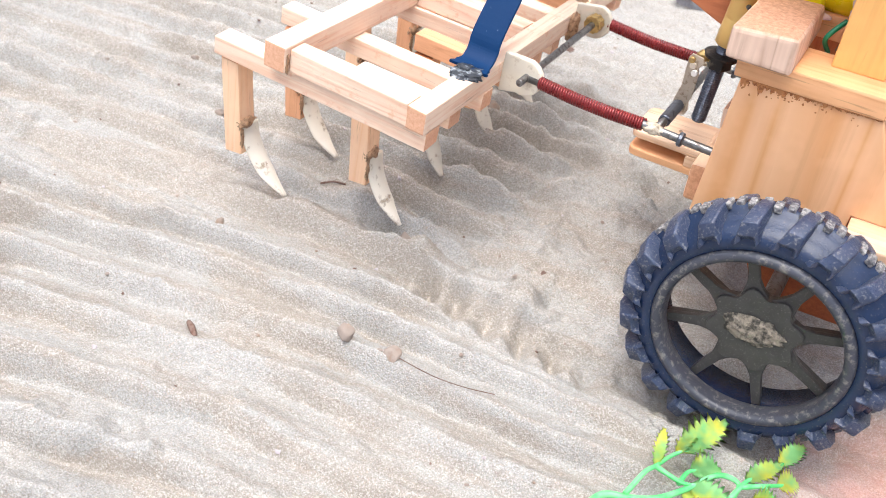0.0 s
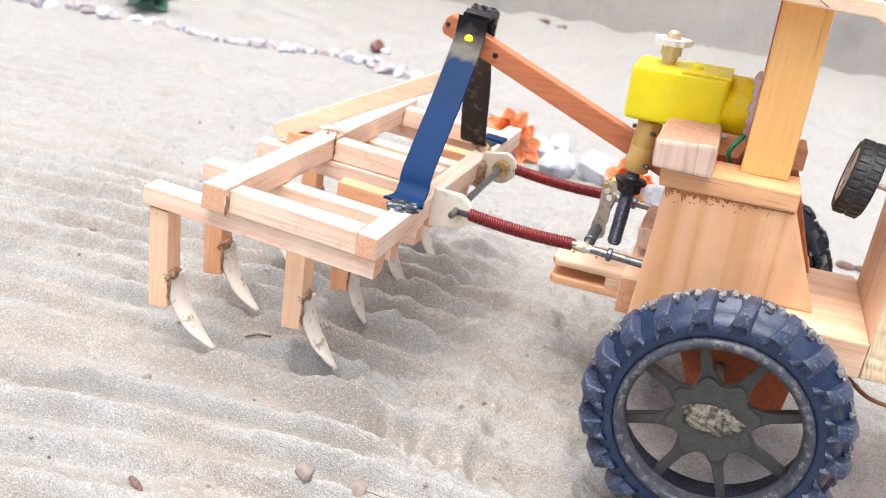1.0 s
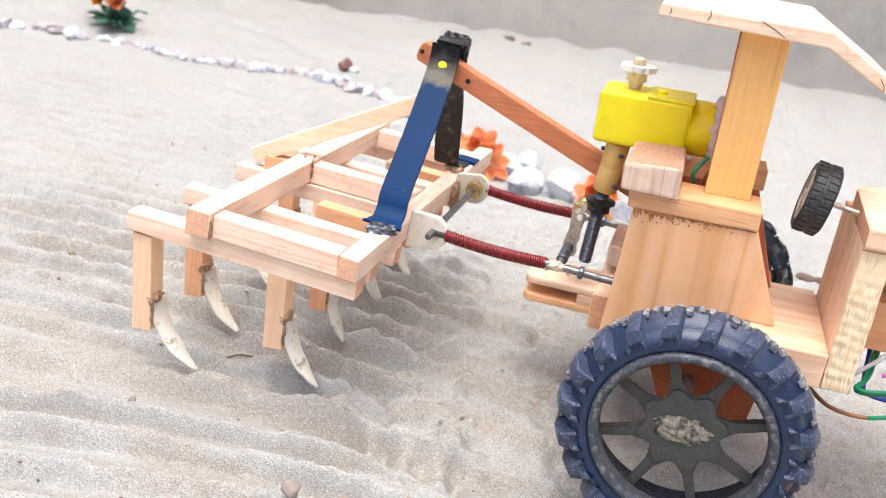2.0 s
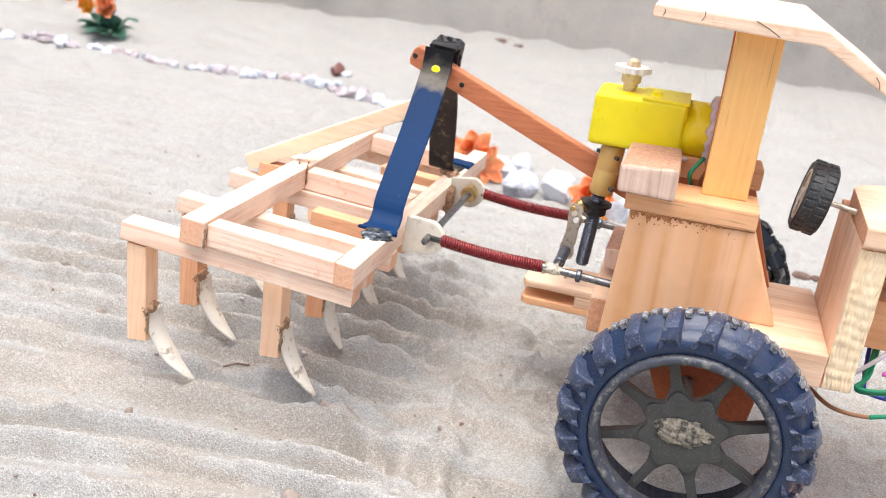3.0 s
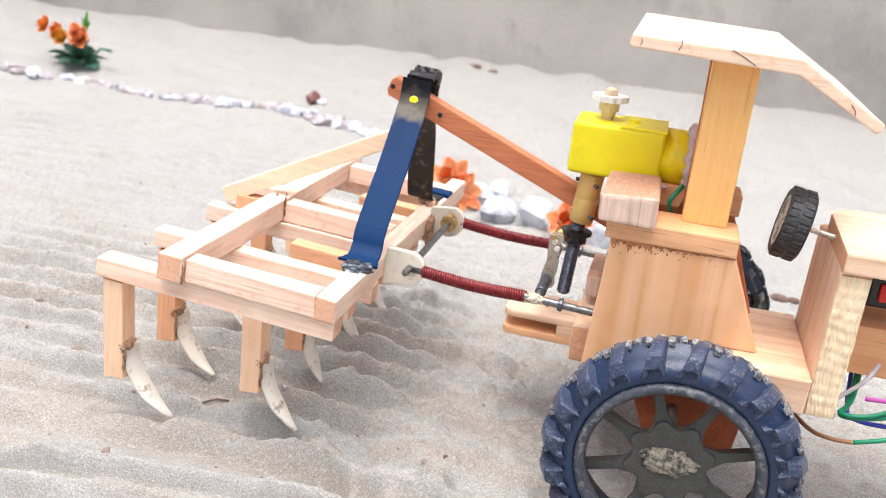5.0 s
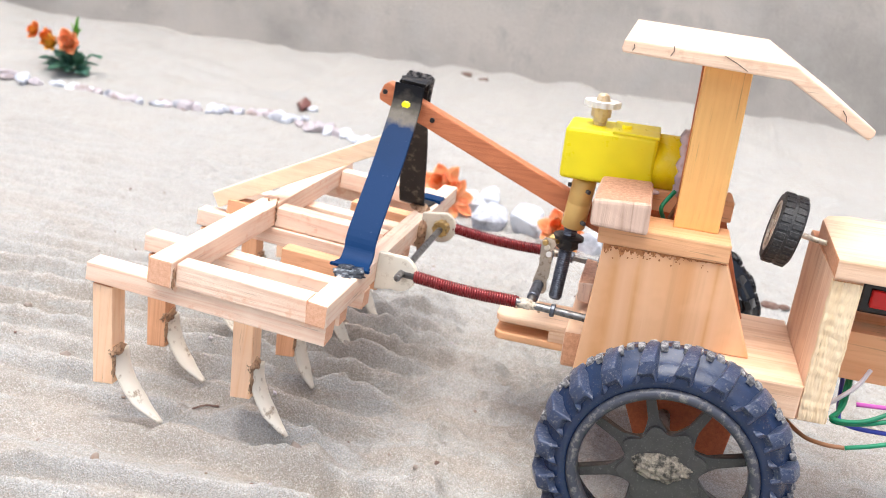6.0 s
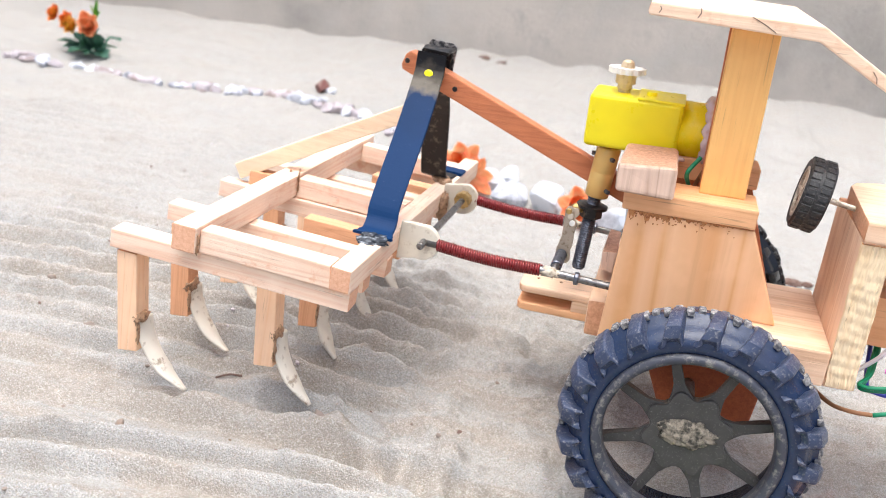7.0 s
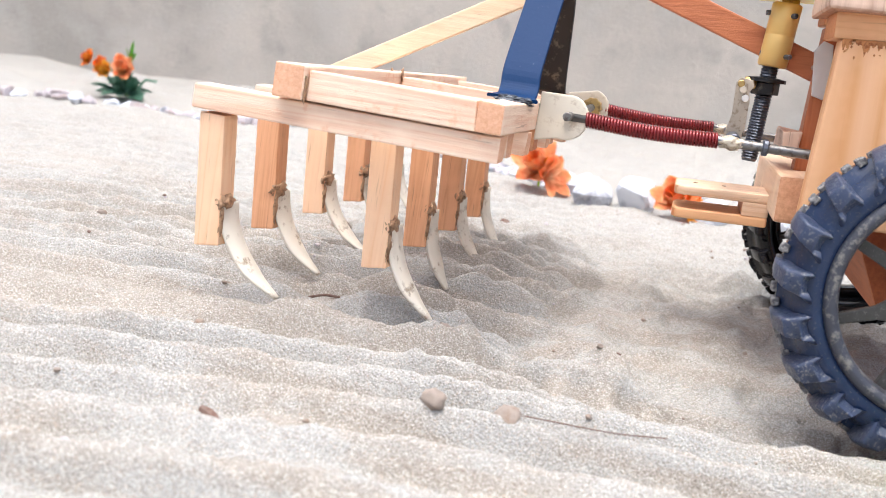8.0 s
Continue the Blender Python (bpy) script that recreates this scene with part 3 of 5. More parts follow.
def rear_wheel(place, side):
    wheel = new("rear_wheel")
    wheel.empty_display_size = 0.01
    wheel.parent = tractor
    wheel.matrix_local = place @ Matrix.Diagonal((0.958, 0.958 * side, 0.958, 1))
    part("tyre", tyre_mesh(), RUBBER if side > 0 else GLOSSY, wheel, "chunky lugged black rubber tyre dusted with sand", True)
    for s in (0, 1):
        shared = lug_mesh(s, LUG if side > 0 else GLOSSY)
        for k in range(20):
            ob = new("lug", shared)
            ob.parent = wheel
            ob.matrix_local = Matrix.Rotation(2 * math.pi * (k + 0.5 * s + 0.1) / 20, 4, "Y")
    for k in range(72):
        a = 2 * math.pi * (k + 0.25) / 72
        g = box(-0.0012, 0.0012, 0.0080 + 0.0010 * (k % 2), 0.0124 + 0.0010 * (k % 2), 0.0398, 0.0419, 0.0003, 0.00015, k, seg=1)
        g.transform(Matrix.Rotation(a, 4, "Y"))
        part("tread_block", g, DUSTY if side > 0 else GLOSSY, wheel)
    bead = [(0.0286 + 0.0018 * math.cos(radians(q)), 0.0006 + 0.0020 * math.sin(radians(q))) for q in range(0, -181, -15)]
    ring = lathe(bead + [(0.0268, 0.0030), (0.0268, 0.0055), (0.0275, 0.0060), (0.0306, 0.0060), (0.0306, 0.0040)], (0, 0, 0), (0, 1, 0), 96, closed=True)
    bmesh.ops.recalc_face_normals(ring, faces=ring.faces[:])
    part("rim", ring, BEAD if side > 0 else GLOSSY, wheel, "rounded dusty rim bead", smooth=True)
    disc = prism([((0.0134 + 0.0014 * math.cos(8 * math.pi * 2 * (k / 64 + 0.05))) * math.sin(2 * math.pi * k / 64), (0.0134 + 0.0014 * math.cos(8 * math.pi * 2 * (k / 64 + 0.05))) * math.cos(2 * math.pi * k / 64)) for k in range(64)], 0.0060, 0.0105, 0.0005)
    bmesh.ops.recalc_face_normals(disc, faces=disc.faces[:])
    part("hub", disc, RIM, wheel)
    for k in range(8):
        turn = Matrix.Rotation(2 * math.pi * (k - 0.40) / 8, 4, "Y")
        s = prism([(-0.0046, 0.0105), (0.0046, 0.0105), (0.0026, 0.0148), (0.0018, 0.0172), (0.0014, 0.0280), (-0.0014, 0.0280), (-0.0018, 0.0172), (-0.0026, 0.0148)], 0.0072, 0.0092, 0.0004)
        s = join(s, prism([(-0.0007, 0.0100), (0.0007, 0.0100), (0.0007, 0.0280), (-0.0007, 0.0280)], 0.0085, 0.0125, 0))
        s.transform(turn)
        part("spoke", s, RIM, wheel)
    cap = lump((-0.0005, 0.0058, 0.0004), (0.0092, 0.0012, 0.0048), 4, 0.35, 2.8, 5)
    part("dirt_cap", cap, DUST, wheel, "caked pale sand on the hub", True)
    return wheel


rear_wheel(pose(0.0010, -0.0189, 0.0020, -2.7, 0, -1.0), 1)
rear_wheel(pose(0.0016, 0.1385, -0.0015), -1)
part("axle", rod((0.0010, -0.010, 0.0018), (0.0016, 0.128, -0.0015), 0.0025), STEEL, tractor)
# orange board given the darker red wood to paint in the wheel's inner shade
part("axle_housing", prism([(-0.0200, 0.0208), (0.0275, 0.0208), (0.0235, -0.0120), (-0.0060, -0.0130)], 0.024, 0.100, 0.0008), MAHOGANY[1], tractor)

deck = box(0.0120, 0.0382, 0.004, 0.060, 0.0212, 0.0326, 0.0007, 0.0003, 4)
part("deck", deck, RAW[0], tractor, "pale pine deck board")
for y0, mat, up in ((0.0175, PANEL, 0.0612), (0.0525, MAHOGANY[2], 0.0662)):
    p = prism([(-0.0322, 0.0120), (0.0128, 0.0120), (0.0128, 0.0307), (0.0236, 0.0307), (0.0110, up), (-0.0290, up)], y0, y0 + 0.0080, 0.0006)
    part("side_panel", p, mat, tractor)
part("top_slab", box(-0.0312, 0.0108, 0.0165, 0.0360, 0.0616, 0.0682, 0.0007, 0.0003, 6), PLANK[0], tractor, "orange plank on the side panel")
part("top_slab", box(-0.0300, 0.0122, 0.0495, 0.0640, 0.0664, 0.0742, 0.0007, 0.0003, 5), PLANK[0], tractor, "orange plank on the side panel")
rnd = random.Random(21)
crumbs = bmesh.new()
bmesh.ops.create_grid(crumbs, x_segments=150, y_segments=12, size=0.5)
for v in crumbs.verts:
    q, e = v.co.x + 0.5, 0.5 - v.co.y
    x = -0.0288 + 0.0385 * q
    deep = (0.0030 * (1 - q) ** 1.5 + 0.0006) * max(0.0, 0.55 + 0.9 * noise.noise((x * 900, 0.3, 2.0)) + 0.5 * noise.noise((x * 2600, 4.3, 1.0)))
    v.co = Vector((x, 0.01738 - 0.00035 * (1 - e) - 0.00018 * noise.noise((x * 2500, e * 4, 7.0)), 0.0616 - deep * e))
bmesh.ops.reverse_faces(crumbs, faces=crumbs.faces[:])
for k in range(50):
    x = -0.0285 + 0.034 * rnd.random() ** 1.6
    drop = abs(rnd.gauss(0, 0.0012)) + 0.0003
    crumbs = join(crumbs, lump((x, 0.0175, 0.0613 - drop), (rnd.uniform(0.0002, 0.0004), 0.00015, rnd.uniform(0.0002, 0.0004)), 20 + k, 0.6, 2.0, 1))
part("glue_seam", crumbs, RUST, tractor, "reddish brown sawdust glue", True)
blk = box(-0.0338, -0.0155, 0.0112, 0.0464, 0.0684, 0.0780, 0.0016, 0.0008, 7, seg=3)
part("motor_block", blk, BLOCK, tractor, "washed out wooden block with rounded edges")

# geared motor
mot = new("gear_motor")
mot.parent = tractor
mot.matrix_local = pose(0.0004, 0, -0.0031)
mot["label"] = "bright yellow plastic geared motor"
case = box(-0.0498, -0.0172, 0.0470, 0.0695, 0.0768, 0.0955, 0.0022, 0.0001, 8, seg=4)
part("gear_case", case, YELLOW, mot, smooth=False)
part("case_lid", box(-0.0335, -0.0172, 0.0470, 0.0690, 0.0950, 0.0960, 0.0004, 0, 8), YELLOW, mot)
part("lid_boss", rod((-0.0290, 0.0560, 0.0950), (-0.0290, 0.0560, 0.0972), 0.0018), YELLOW, mot)
cap = lathe([(0.0109, 0.0), (0.0109, 0.0080), (0.0106, 0.0092), (0.0100, 0.0098)], (0, 0, 0), (1, 0, 0), 40)
cap.transform(Matrix.Translation((-0.0176, 0.0583, 0.0853)) @ Matrix.Diagonal((1, 1, 0.93, 1)))
part("motor_cap", cap, YELLOW_END, mot, smooth=True)
part("motor_can", rod((-0.009, 0.0583, 0.0857), (0.004, 0.0583, 0.0857), 0.0098, 28), NICKEL, mot)
rnd = random.Random(3)
ring = [(-0.0074 + 0.0006 * math.sin(k * 1.9), 0.0583 - 0.0108 * math.sin(radians(a)), 0.0853 + 0.0104 * math.cos(radians(a))) for k, a in enumerate(range(-50, 171, 8))]
g = tube(ring, 0.0024, 14)
for v in g.verts:
    p = v.co * 500
    v.co += 0.0009 * Vector((noise.noise(p), noise.noise(p + Vector((9, 0, 0))), noise.noise(p + Vector((0, 9, 0)))))
part("glue_blob", g, HOTGLUE, mot, "milky pinkish hot glue", True)
g = join(*[lump((-0.031 + 0.0035 * k, 0.0475, 0.0768), (0.0030, 0.0018, 0.0011), 40 + k, 0.4, 2, 2) for k in range(5)])
part("glue_line", g, HOTGLUE, mot, "milky pinkish hot glue", True)
part("output_shaft", lathe([(0.0022, 0), (0.0022, 0.0015), (0.0026, 0.0018), (0.0026, 0.0034), (0.0036, 0.0036), (0.0036, 0.0076), (0.0030, 0.0078), (0.0020, 0.0112), (0.0012, 0.0118)], (-0.0390, 0.0583, 0.0950), (0, 0, 1), 14), SHAFT, mot)
gear_prof = []
for k in range(48):
    r = (0.0060, 0.0066, 0.0066, 0.0060)[k % 4]
    gear_prof.append((-0.0390 + r * math.cos(2 * math.pi * k / 48), 0.0583 + r * math.sin(2 * math.pi * k / 48)))
part("gear", prism(gear_prof, 0.1022, 0.1042, 0, 2), GEAR, mot, "small white nylon gear")

# lifting screw under the motor
lift = new("lifting_screw")
lift.parent = tractor
lift.matrix_local = pose(0, 0, -0.0018)
part("coupling", lathe([(0.0039, 0.0), (0.0044, 0.0005), (0.0044, 0.0094), (0.00428, 0.0096), (0.0044, 0.0098), (0.0044, 0.0186), (0.0039, 0.0191)], (-0.0422, 0.0560, 0.0553), (0.10, 0.0, 1), 24), GOLD, lift, "gold coloured metal sleeve", True).data.shade_smooth()
part("shaft_stub", rod((-0.0396, 0.0565, 0.0735), (-0.0392, 0.0575, 0.0775), 0.0026), BRASS, lift)
for z, s in ((0.0585, 1), (0.0705, 1)):
    part("grub_screw", rod((-0.0395, 0.0535, z), (-0.0378, 0.0510, z), 0.0008, 10), DARK_STEEL, lift)
    part("grub_screw", rod((-0.0440, 0.0560, z + 0.0008), (-0.0462, 0.0555, z + 0.0008), 0.0008, 10), DARK_STEEL, lift)
top, bot = Vector((-0.0425, 0.0560, 0.0560)), Vector((-0.0447, 0.0560, 0.0262))
screw = []
n = 34
for k in range(n + 1):
    z = k / n * (top - bot).length
    screw += [(0.0022, z - 0.0003), (0.0026, z)] if 0 < k < n else [(0.0021, z)]
part("threaded_rod", lathe(screw, bot, top - bot, 18), DARK_STEEL, lift, "dark zinc threaded rod")
hexagon = [(-0.0431 + 0.0042 * math.cos(math.pi * k / 3), 0.0560 + 0.0042 * math.sin(math.pi * k / 3)) for k in range(6)]
part("hex_nut", prism(hexagon, 0.0468, 0.0505, 0.0004, 2), SCORCHED, lift)
part("flange", lathe([(0.0035, 0), (0.0058, 0.0002), (0.0058, 0.0012), (0.0035, 0.0016)], (-0.0431, 0.0560, 0.0505), (0.05, 0, 1), 24), SCORCHED, lift)
part("brass_nut", join(lump((-0.0482, 0.0545, 0.0500), (0.0023, 0.0020, 0.0019), 51, 0.3, 2, 3), lump((-0.0462, 0.055, 0.0498), (0.0018, 0.0016, 0.0016), 52, 0.3, 2, 2)), BRASS, lift, "brass soldered joint", True)
plate = prism([(-0.0530, 0.0300), (-0.0512, 0.0290), (-0.0486, 0.0293), (-0.0478, 0.0312), (-0.0482, 0.0345), (-0.0476, 0.0360), (-0.0474, 0.0450), (-0.0480, 0.0470), (-0.0466, 0.0490), (-0.0472, 0.0508), (-0.0510, 0.0515), (-0.0520, 0.0500), (-0.0520, 0.0400), (-0.0534, 0.0340)], 0.0498, 0.0507, 0.0002)
part("lift_plate", plate, NICKEL, lift, "bent tarnished metal strip")
for x, z, mat in ((-0.0498, 0.0478, WHITE), (-0.0488, 0.0453, GEAR), (-0.0506, 0.0496, BRASS)):
    part("plate_rivet", rod((x, 0.0488, z), (x, 0.0500, z), 0.0011, 12), mat, lift)

# lower links with their coil springs
def spring(a, b, r, turns, wire):
    a, b = Vector(a), Vector(b)
    d = (b - a).normalized()
    s = d.orthogonal().normalized()
    u = d.cross(s)
    n = turns * 10
    pts = []
    for k in range(n + 1):
        ang = 2 * math.pi * k / 10
        pts.append(a + (b - a) * (k / n) + r * (s * math.cos(ang) + u * math.sin(ang)) + Vector((0, 0, -0.0008 * math.sin(math.pi * k / n))))
    return tube(pts, wire, 6)


def on_link(y, x):
    """The place on a lower link at x, between its pivot and the hinge of the plough."""
    pin, pivot = ON_TRACTOR @ Vector((0.0975, y, 0.0050 + 0.035 * (y - 0.04))), Vector((-0.0300, y, 0.0300))
    return pivot.lerp(Vector((pin.x, y, pin.z)), (x - pivot.x) / (pin.x - pivot.x))


for y0 in (0.0275, 0.0880):
    link = new("lower_link")
    link.parent = tractor
    ends = [on_link(y0, x) for x in (-0.0985, -0.0935, -0.0556, -0.0526, -0.0500, -0.0435, -0.0418, -0.0300, -0.0240)]
    part("link_rod", tube([ends[0], ends[2], ends[4], ends[5], ends[7], ends[8]], 0.0014, 10), STEEL, link, smooth=True)
    part("coil_spring", spring(ends[1], ends[2], 0.0019, 42, 0.00050), COPPER, link, "tight coil of red enamelled wire", True)
    part("link_collar", rod(ends[5], ends[6], 0.0024, 12), DARK_STEEL, link)
    part("glue_drop", join(lump(ends[3], (0.0032, 0.0021, 0.0019), 60, 0.45, 2, 3), lump(ends[4], (0.0020, 0.0017, 0.0014), 61, 0.45, 2, 3)), CLOUD_GLUE, link, "cloudy glue drop", True)
bar = [on_link(y, -0.0510) for y in (0.0275, 0.0345, 0.0485, 0.0885)]
part("cross_rod", tube(bar, 0.0014, 10), STEEL, tractor, smooth=True)
part("rod_bush", rod(bar[1], bar[2], 0.0021, 14), DARK_STEEL, tractor)

# drawbar fork under the links
fork = new("drawbar")
fork.parent = tractor
fork["label"] = "pale wooden drawbar fork"
fork.matrix_local = pose(0.0005, 0.0060, -0.0034)
for name, x0, z0, z1, mat in (("upper_prong", -0.0664, 0.0150, 0.0182, RAW[0]), ("lower_prong", -0.0664, 0.0076, 0.0108, PLANK[0])):
    part(name, prism([(x0, 0.0495), (x0 + 0.0010, 0.0475), (x0 + 0.0030, 0.0468), (-0.0372, 0.0462), (-0.0372, 0.0680), (x0 + 0.0030, 0.0680), (x0 + 0.0010, 0.0672), (x0, 0.0655)], z0, z1, 0.0009, 2, 3), mat, fork)
part("spacer", box(-0.0452, -0.0372, 0.0464, 0.0676, 0.0108, 0.0150, 0.0002, 0, 9), RAW[0], fork)
for x in (-0.0600, -0.0510):
    part("nail_hole", rod((x, 0.056, 0.0179), (x, 0.056, 0.01846), 0.0007, 10), CRUST, fork)
part("rear_beam", box(-0.0374, -0.0215, 0.0285, 0.114, 0.0095, 0.0232, 0.0012, 0.0004, 11), RAW[1], tractor, "pale pine cross beam with rounded end")
part("small_cleat", box(-0.0360, -0.0312, 0.050, 0.078, 0.0270, 0.0350, 0.0008, 0.0006, 12), BLOCK, tractor)

# top link
top_link = new("top_link")
top_link.parent = tractor
p1 = Vector((-0.0235, 0.0625, 0.0520))
p0 = ON_TRACTOR @ Vector((0.0806, 0.0830, 0.0585))
p0 = p0 + (p0 - p1).normalized() * 0.0125
d = (p1 - p0)
stick = prism([(0.0, 0.0020), (0.0012, 0.0040), (d.length, 0.0040), (d.length, -0.0040), (0.0012, -0.0040), (0.0, -0.0020)], -0.0030, 0.0030, 0.0006)
stick.transform(Matrix.Translation(p0) @ d.to_track_quat("X", "Z").to_matrix().to_4x4())
part("link_stick", stick, MAHOGANY[0], top_link, "red hardwood stick")
for k in (0.015, 0.215, 0.84, 0.94):
    q = p0 + d * k
    part("pin_hole", rod(q + Vector((0, -0.0036, 0)), q + Vector((0, -0.0029, 0)), 0.0010, 12), SCORCHED if k < 0.5 else NICKEL, top_link)

# roof and pillar
part("pillar", box(-0.0076, 0.0071, 0.0268, 0.0345, 0.0680, 0.1214, 0.0006, 0.0003, 14), PINE[2], tractor, "yellow varnished pine post")
part("pillar_back", box(-0.0079, 0.0073, 0.0346, 0.0420, 0.0680, 0.1214, 0.0005, 0.0003, 15), MAHOGANY[2], tractor)
roof = prism([(-0.0330, 0.1229), (-0.0335, 0.1240), (-0.0330, 0.1268), (0.0180, 0.1254), (0.0441, 0.1098), (0.0440, 0.1082), (0.0426, 0.1066), (0.0172, 0.1209)], 0.0188, 0.1125, 0.0007)
part("roof", roof, BLEACHED, tractor, "pale wooden canopy board with a sloping front")
for a, b in (((-0.0180, 0.1268), (-0.0186, 0.1236)), ((-0.0030, 0.1258), (0.0045, 0.1220)), ((0.0335, 0.1145), (0.0352, 0.1112)), ((-0.0300, 0.1258), (-0.0302, 0.1238))):
    m = ((a[0] + b[0]) / 2 + 0.0005, (a[1] + b[1]) / 2)
    part("crack", tube([(a[0], 0.0187, a[1]), (m[0], 0.0187, m[1]), (b[0], 0.0187, b[1])], 0.00013, 6), BARK, tractor)
part("strut_plate", prism([(-0.0300, 0.0460), (-0.0268, 0.0450), (-0.0250, 0.0480), (-0.0262, 0.0612), (-0.0290, 0.0622), (-0.0312, 0.0590)], 0.0508, 0.0523, 0.0003), GEAR, tractor, "white plastic plate")

# dashboard, bonnet and steering wheel
dash = prism([(0.0383, 0.0206), (0.0474, 0.0208), (0.0476, 0.0690), (0.0390, 0.0692)], 0.0052, 0.057, 0.0006)
part("dash_board", dash, RAW[2], tractor, "upright pine board with sawn edges")
edge = bmesh.new()
bmesh.ops.create_grid(edge, x_segments=36, y_segments=190, size=0.5)
for v in edge.verts:
    x, z = 0.0429 + v.co.x * 0.0090, 0.0449 + v.co.y * 0.0480
    cut_depth = -0.00016 * abs(math.sin(math.pi * (z / 0.0036 + 0.35 * noise.noise((x * 120, 3.1, z * 90))))) ** 1.5 + 0.00035 * noise.noise((x * 1800, 1.7, z * 260)) + 0.0003 * noise.noise((x * 300, 9.2, z * 150)) + 0.0003
    rim_in = 0.0012 if abs(v.co.x) > 0.48 or abs(v.co.y) > 0.49 else 0.0
    v.co = Vector((x + 0.0006 * noise.noise((4.0, 2.0, z * 160)), 0.0043 + cut_depth + rim_in, z))
bmesh.ops.reverse_faces(edge, faces=edge.faces[:])
part("sawn_edge", edge, SAWN, tractor, "rough splintered saw marks")
part("bonnet_top", prism([(0.0384, 0.0030), (0.150, 0.0030), (0.150, 0.0580), (0.0500, 0.0580), (0.0425, 0.0540), (0.0400, 0.0480), (0.0390, 0.0200)], 0.0694, 0.0758, 0.0008, 2), RAW[0], tractor, "pale wooden bonnet board")
part("chassis_rail", box(0.0476, 0.150, 0.022, 0.034, 0.0300, 0.0470, 0.0007, 0.0004, 17), PLANK[0], tractor)
part("chassis_rail", box(0.0476, 0.150, 0.042, 0.054, 0.0300, 0.0470, 0.0007, 0.0004, 18), PLANK[0], tractor)
sw = new("switch")
sw.parent = tractor
part("switch_body", box(0.0530, 0.0680, 0.0280, 0.0400, 0.0520, 0.0650, 0.0008, 0, 19), GLOSSY, sw)
part("rocker", box(0.0560, 0.0630, 0.0262, 0.0285, 0.0545, 0.0605, 0.0008, 0, 20), RED, sw, "red rocker")

steer = new("steering_wheel")
steer.parent = tractor
steer.matrix_local = Matrix.Translation((0.0258, 0.0300, 0.0748)) @ Vector((1, -0.06, -0.16)).to_track_quat("Z", "Y").to_matrix().to_4x4() @ Matrix.Diagonal((0.85, 0.85, 0.95, 1))
ty = lathe([(0.0098, -0.0040), (0.0125, -0.0044), (0.0134, -0.0034), (0.0137, -0.0020), (0.0137, 0.0020), (0.0134, 0.0034), (0.0125, 0.0044), (0.0098, 0.0040)], (0, 0, 0), (0, 0, 1), 56, closed=True)
bmesh.ops.recalc_face_normals(ty, faces=ty.faces[:])
tread = bmesh.new()
for k in range(28):
    for e in (-1, 1):
        b2 = box(0.0132, 0.0140, -0.0011, 0.0011, 0.0005 if e > 0 else -0.0037, 0.0037 if e > 0 else -0.0005, 0.0002, 0, k, seg=1)
        b2.transform(Matrix.Rotation(2 * math.pi * (k + 0.25 * e) / 28, 4, "Z"))
        tread = join(tread, b2)
tagged(part("steering_tread", tread, TYRE, steer), kind="stuff")
part("steering_tyre", ty, TYRE, steer, "small black rubber tyre")
rim2 = lathe([(0.0100, -0.0042), (0.0088, -0.0042), (0.0085, 0.003), (0.0100, 0.003)], (0, 0, 0), (0, 0, 1), 40, closed=True)
bmesh.ops.recalc_face_normals(rim2, faces=rim2.faces[:])
part("steering_rim", rim2, NICKEL, steer)
part("steering_hub", lathe([(0.0022, -0.0042), (0.0026, -0.0034), (0.0026, 0.003), (0.0020, 0.0035)], (0, 0, 0), (0, 0, 1), 16), NICKEL, steer)
for k in range(5):
    s = box(0.0018, 0.0094, -0.0009, 0.0009, -0.0040, -0.0020, 0.0003, 0, k, seg=1)
    s.transform(Matrix.Rotation(2 * math.pi * k / 5, 4, "Z"))
    part("steering_spoke", s, NICKEL, steer)
part("column", rod((0, 0, 0.002), (0, 0, 0.0165), 0.0011, 12), NICKEL, steer)

# loose wires below the dashboard
def wire(ctrl, mat):
    part("wire", tube(curve_points(ctrl, 10), 0.00075, 8), mat, tractor, smooth=True)


wire([(0.060, 0.040, 0.033), (0.0545, 0.018, 0.0235), (0.0500, 0.010, 0.0215), (0.0590, 0.008, 0.0235), (0.072, 0.012, 0.030), (0.085, 0.016, 0.036)], WIRES[0])
wire([(0.060, 0.042, 0.033), (0.0530, 0.016, 0.0225), (0.0508, 0.011, 0.0200), (0.0600, 0.009, 0.0222), (0.074, 0.010, 0.0275), (0.085, 0.014, 0.030)], WIRES[0])
wire([(0.058, 0.045, 0.031), (0.0535, 0.018, 0.0205), (0.0560, 0.012, 0.0190), (0.070, 0.010, 0.0200), (0.085, 0.012, 0.0205)], WIRES[1])
wire([(0.049, 0.016, 0.0230), (0.0560, 0.016, 0.0310), (0.060, 0.020, 0.036)], WIRES[2])
wire([(0.057, 0.014, 0.0260), (0.068, 0.012, 0.0280), (0.085, 0.012, 0.0310)], WIRES[3])
wire([(0.036, 0.020, 0.0150), (0.043, 0.012, 0.0125), (0.049, 0.008, 0.0128), (0.055, 0.006, 0.0140)], WIRES[4])
wire([(0.055, 0.006, 0.0140), (0.066, 0.006, 0.0180), (0.085, 0.010, 0.0250)], WIRES[0])
wire([(-0.012, 0.040, 0.0685), (-0.0135, 0.036, 0.074), (-0.0100, 0.040, 0.0790)], WIRES[0])
wire([(-0.010, 0.044, 0.0685), (-0.0085, 0.040, 0.074), (-0.0060, 0.044, 0.0790)], WIRES[4])

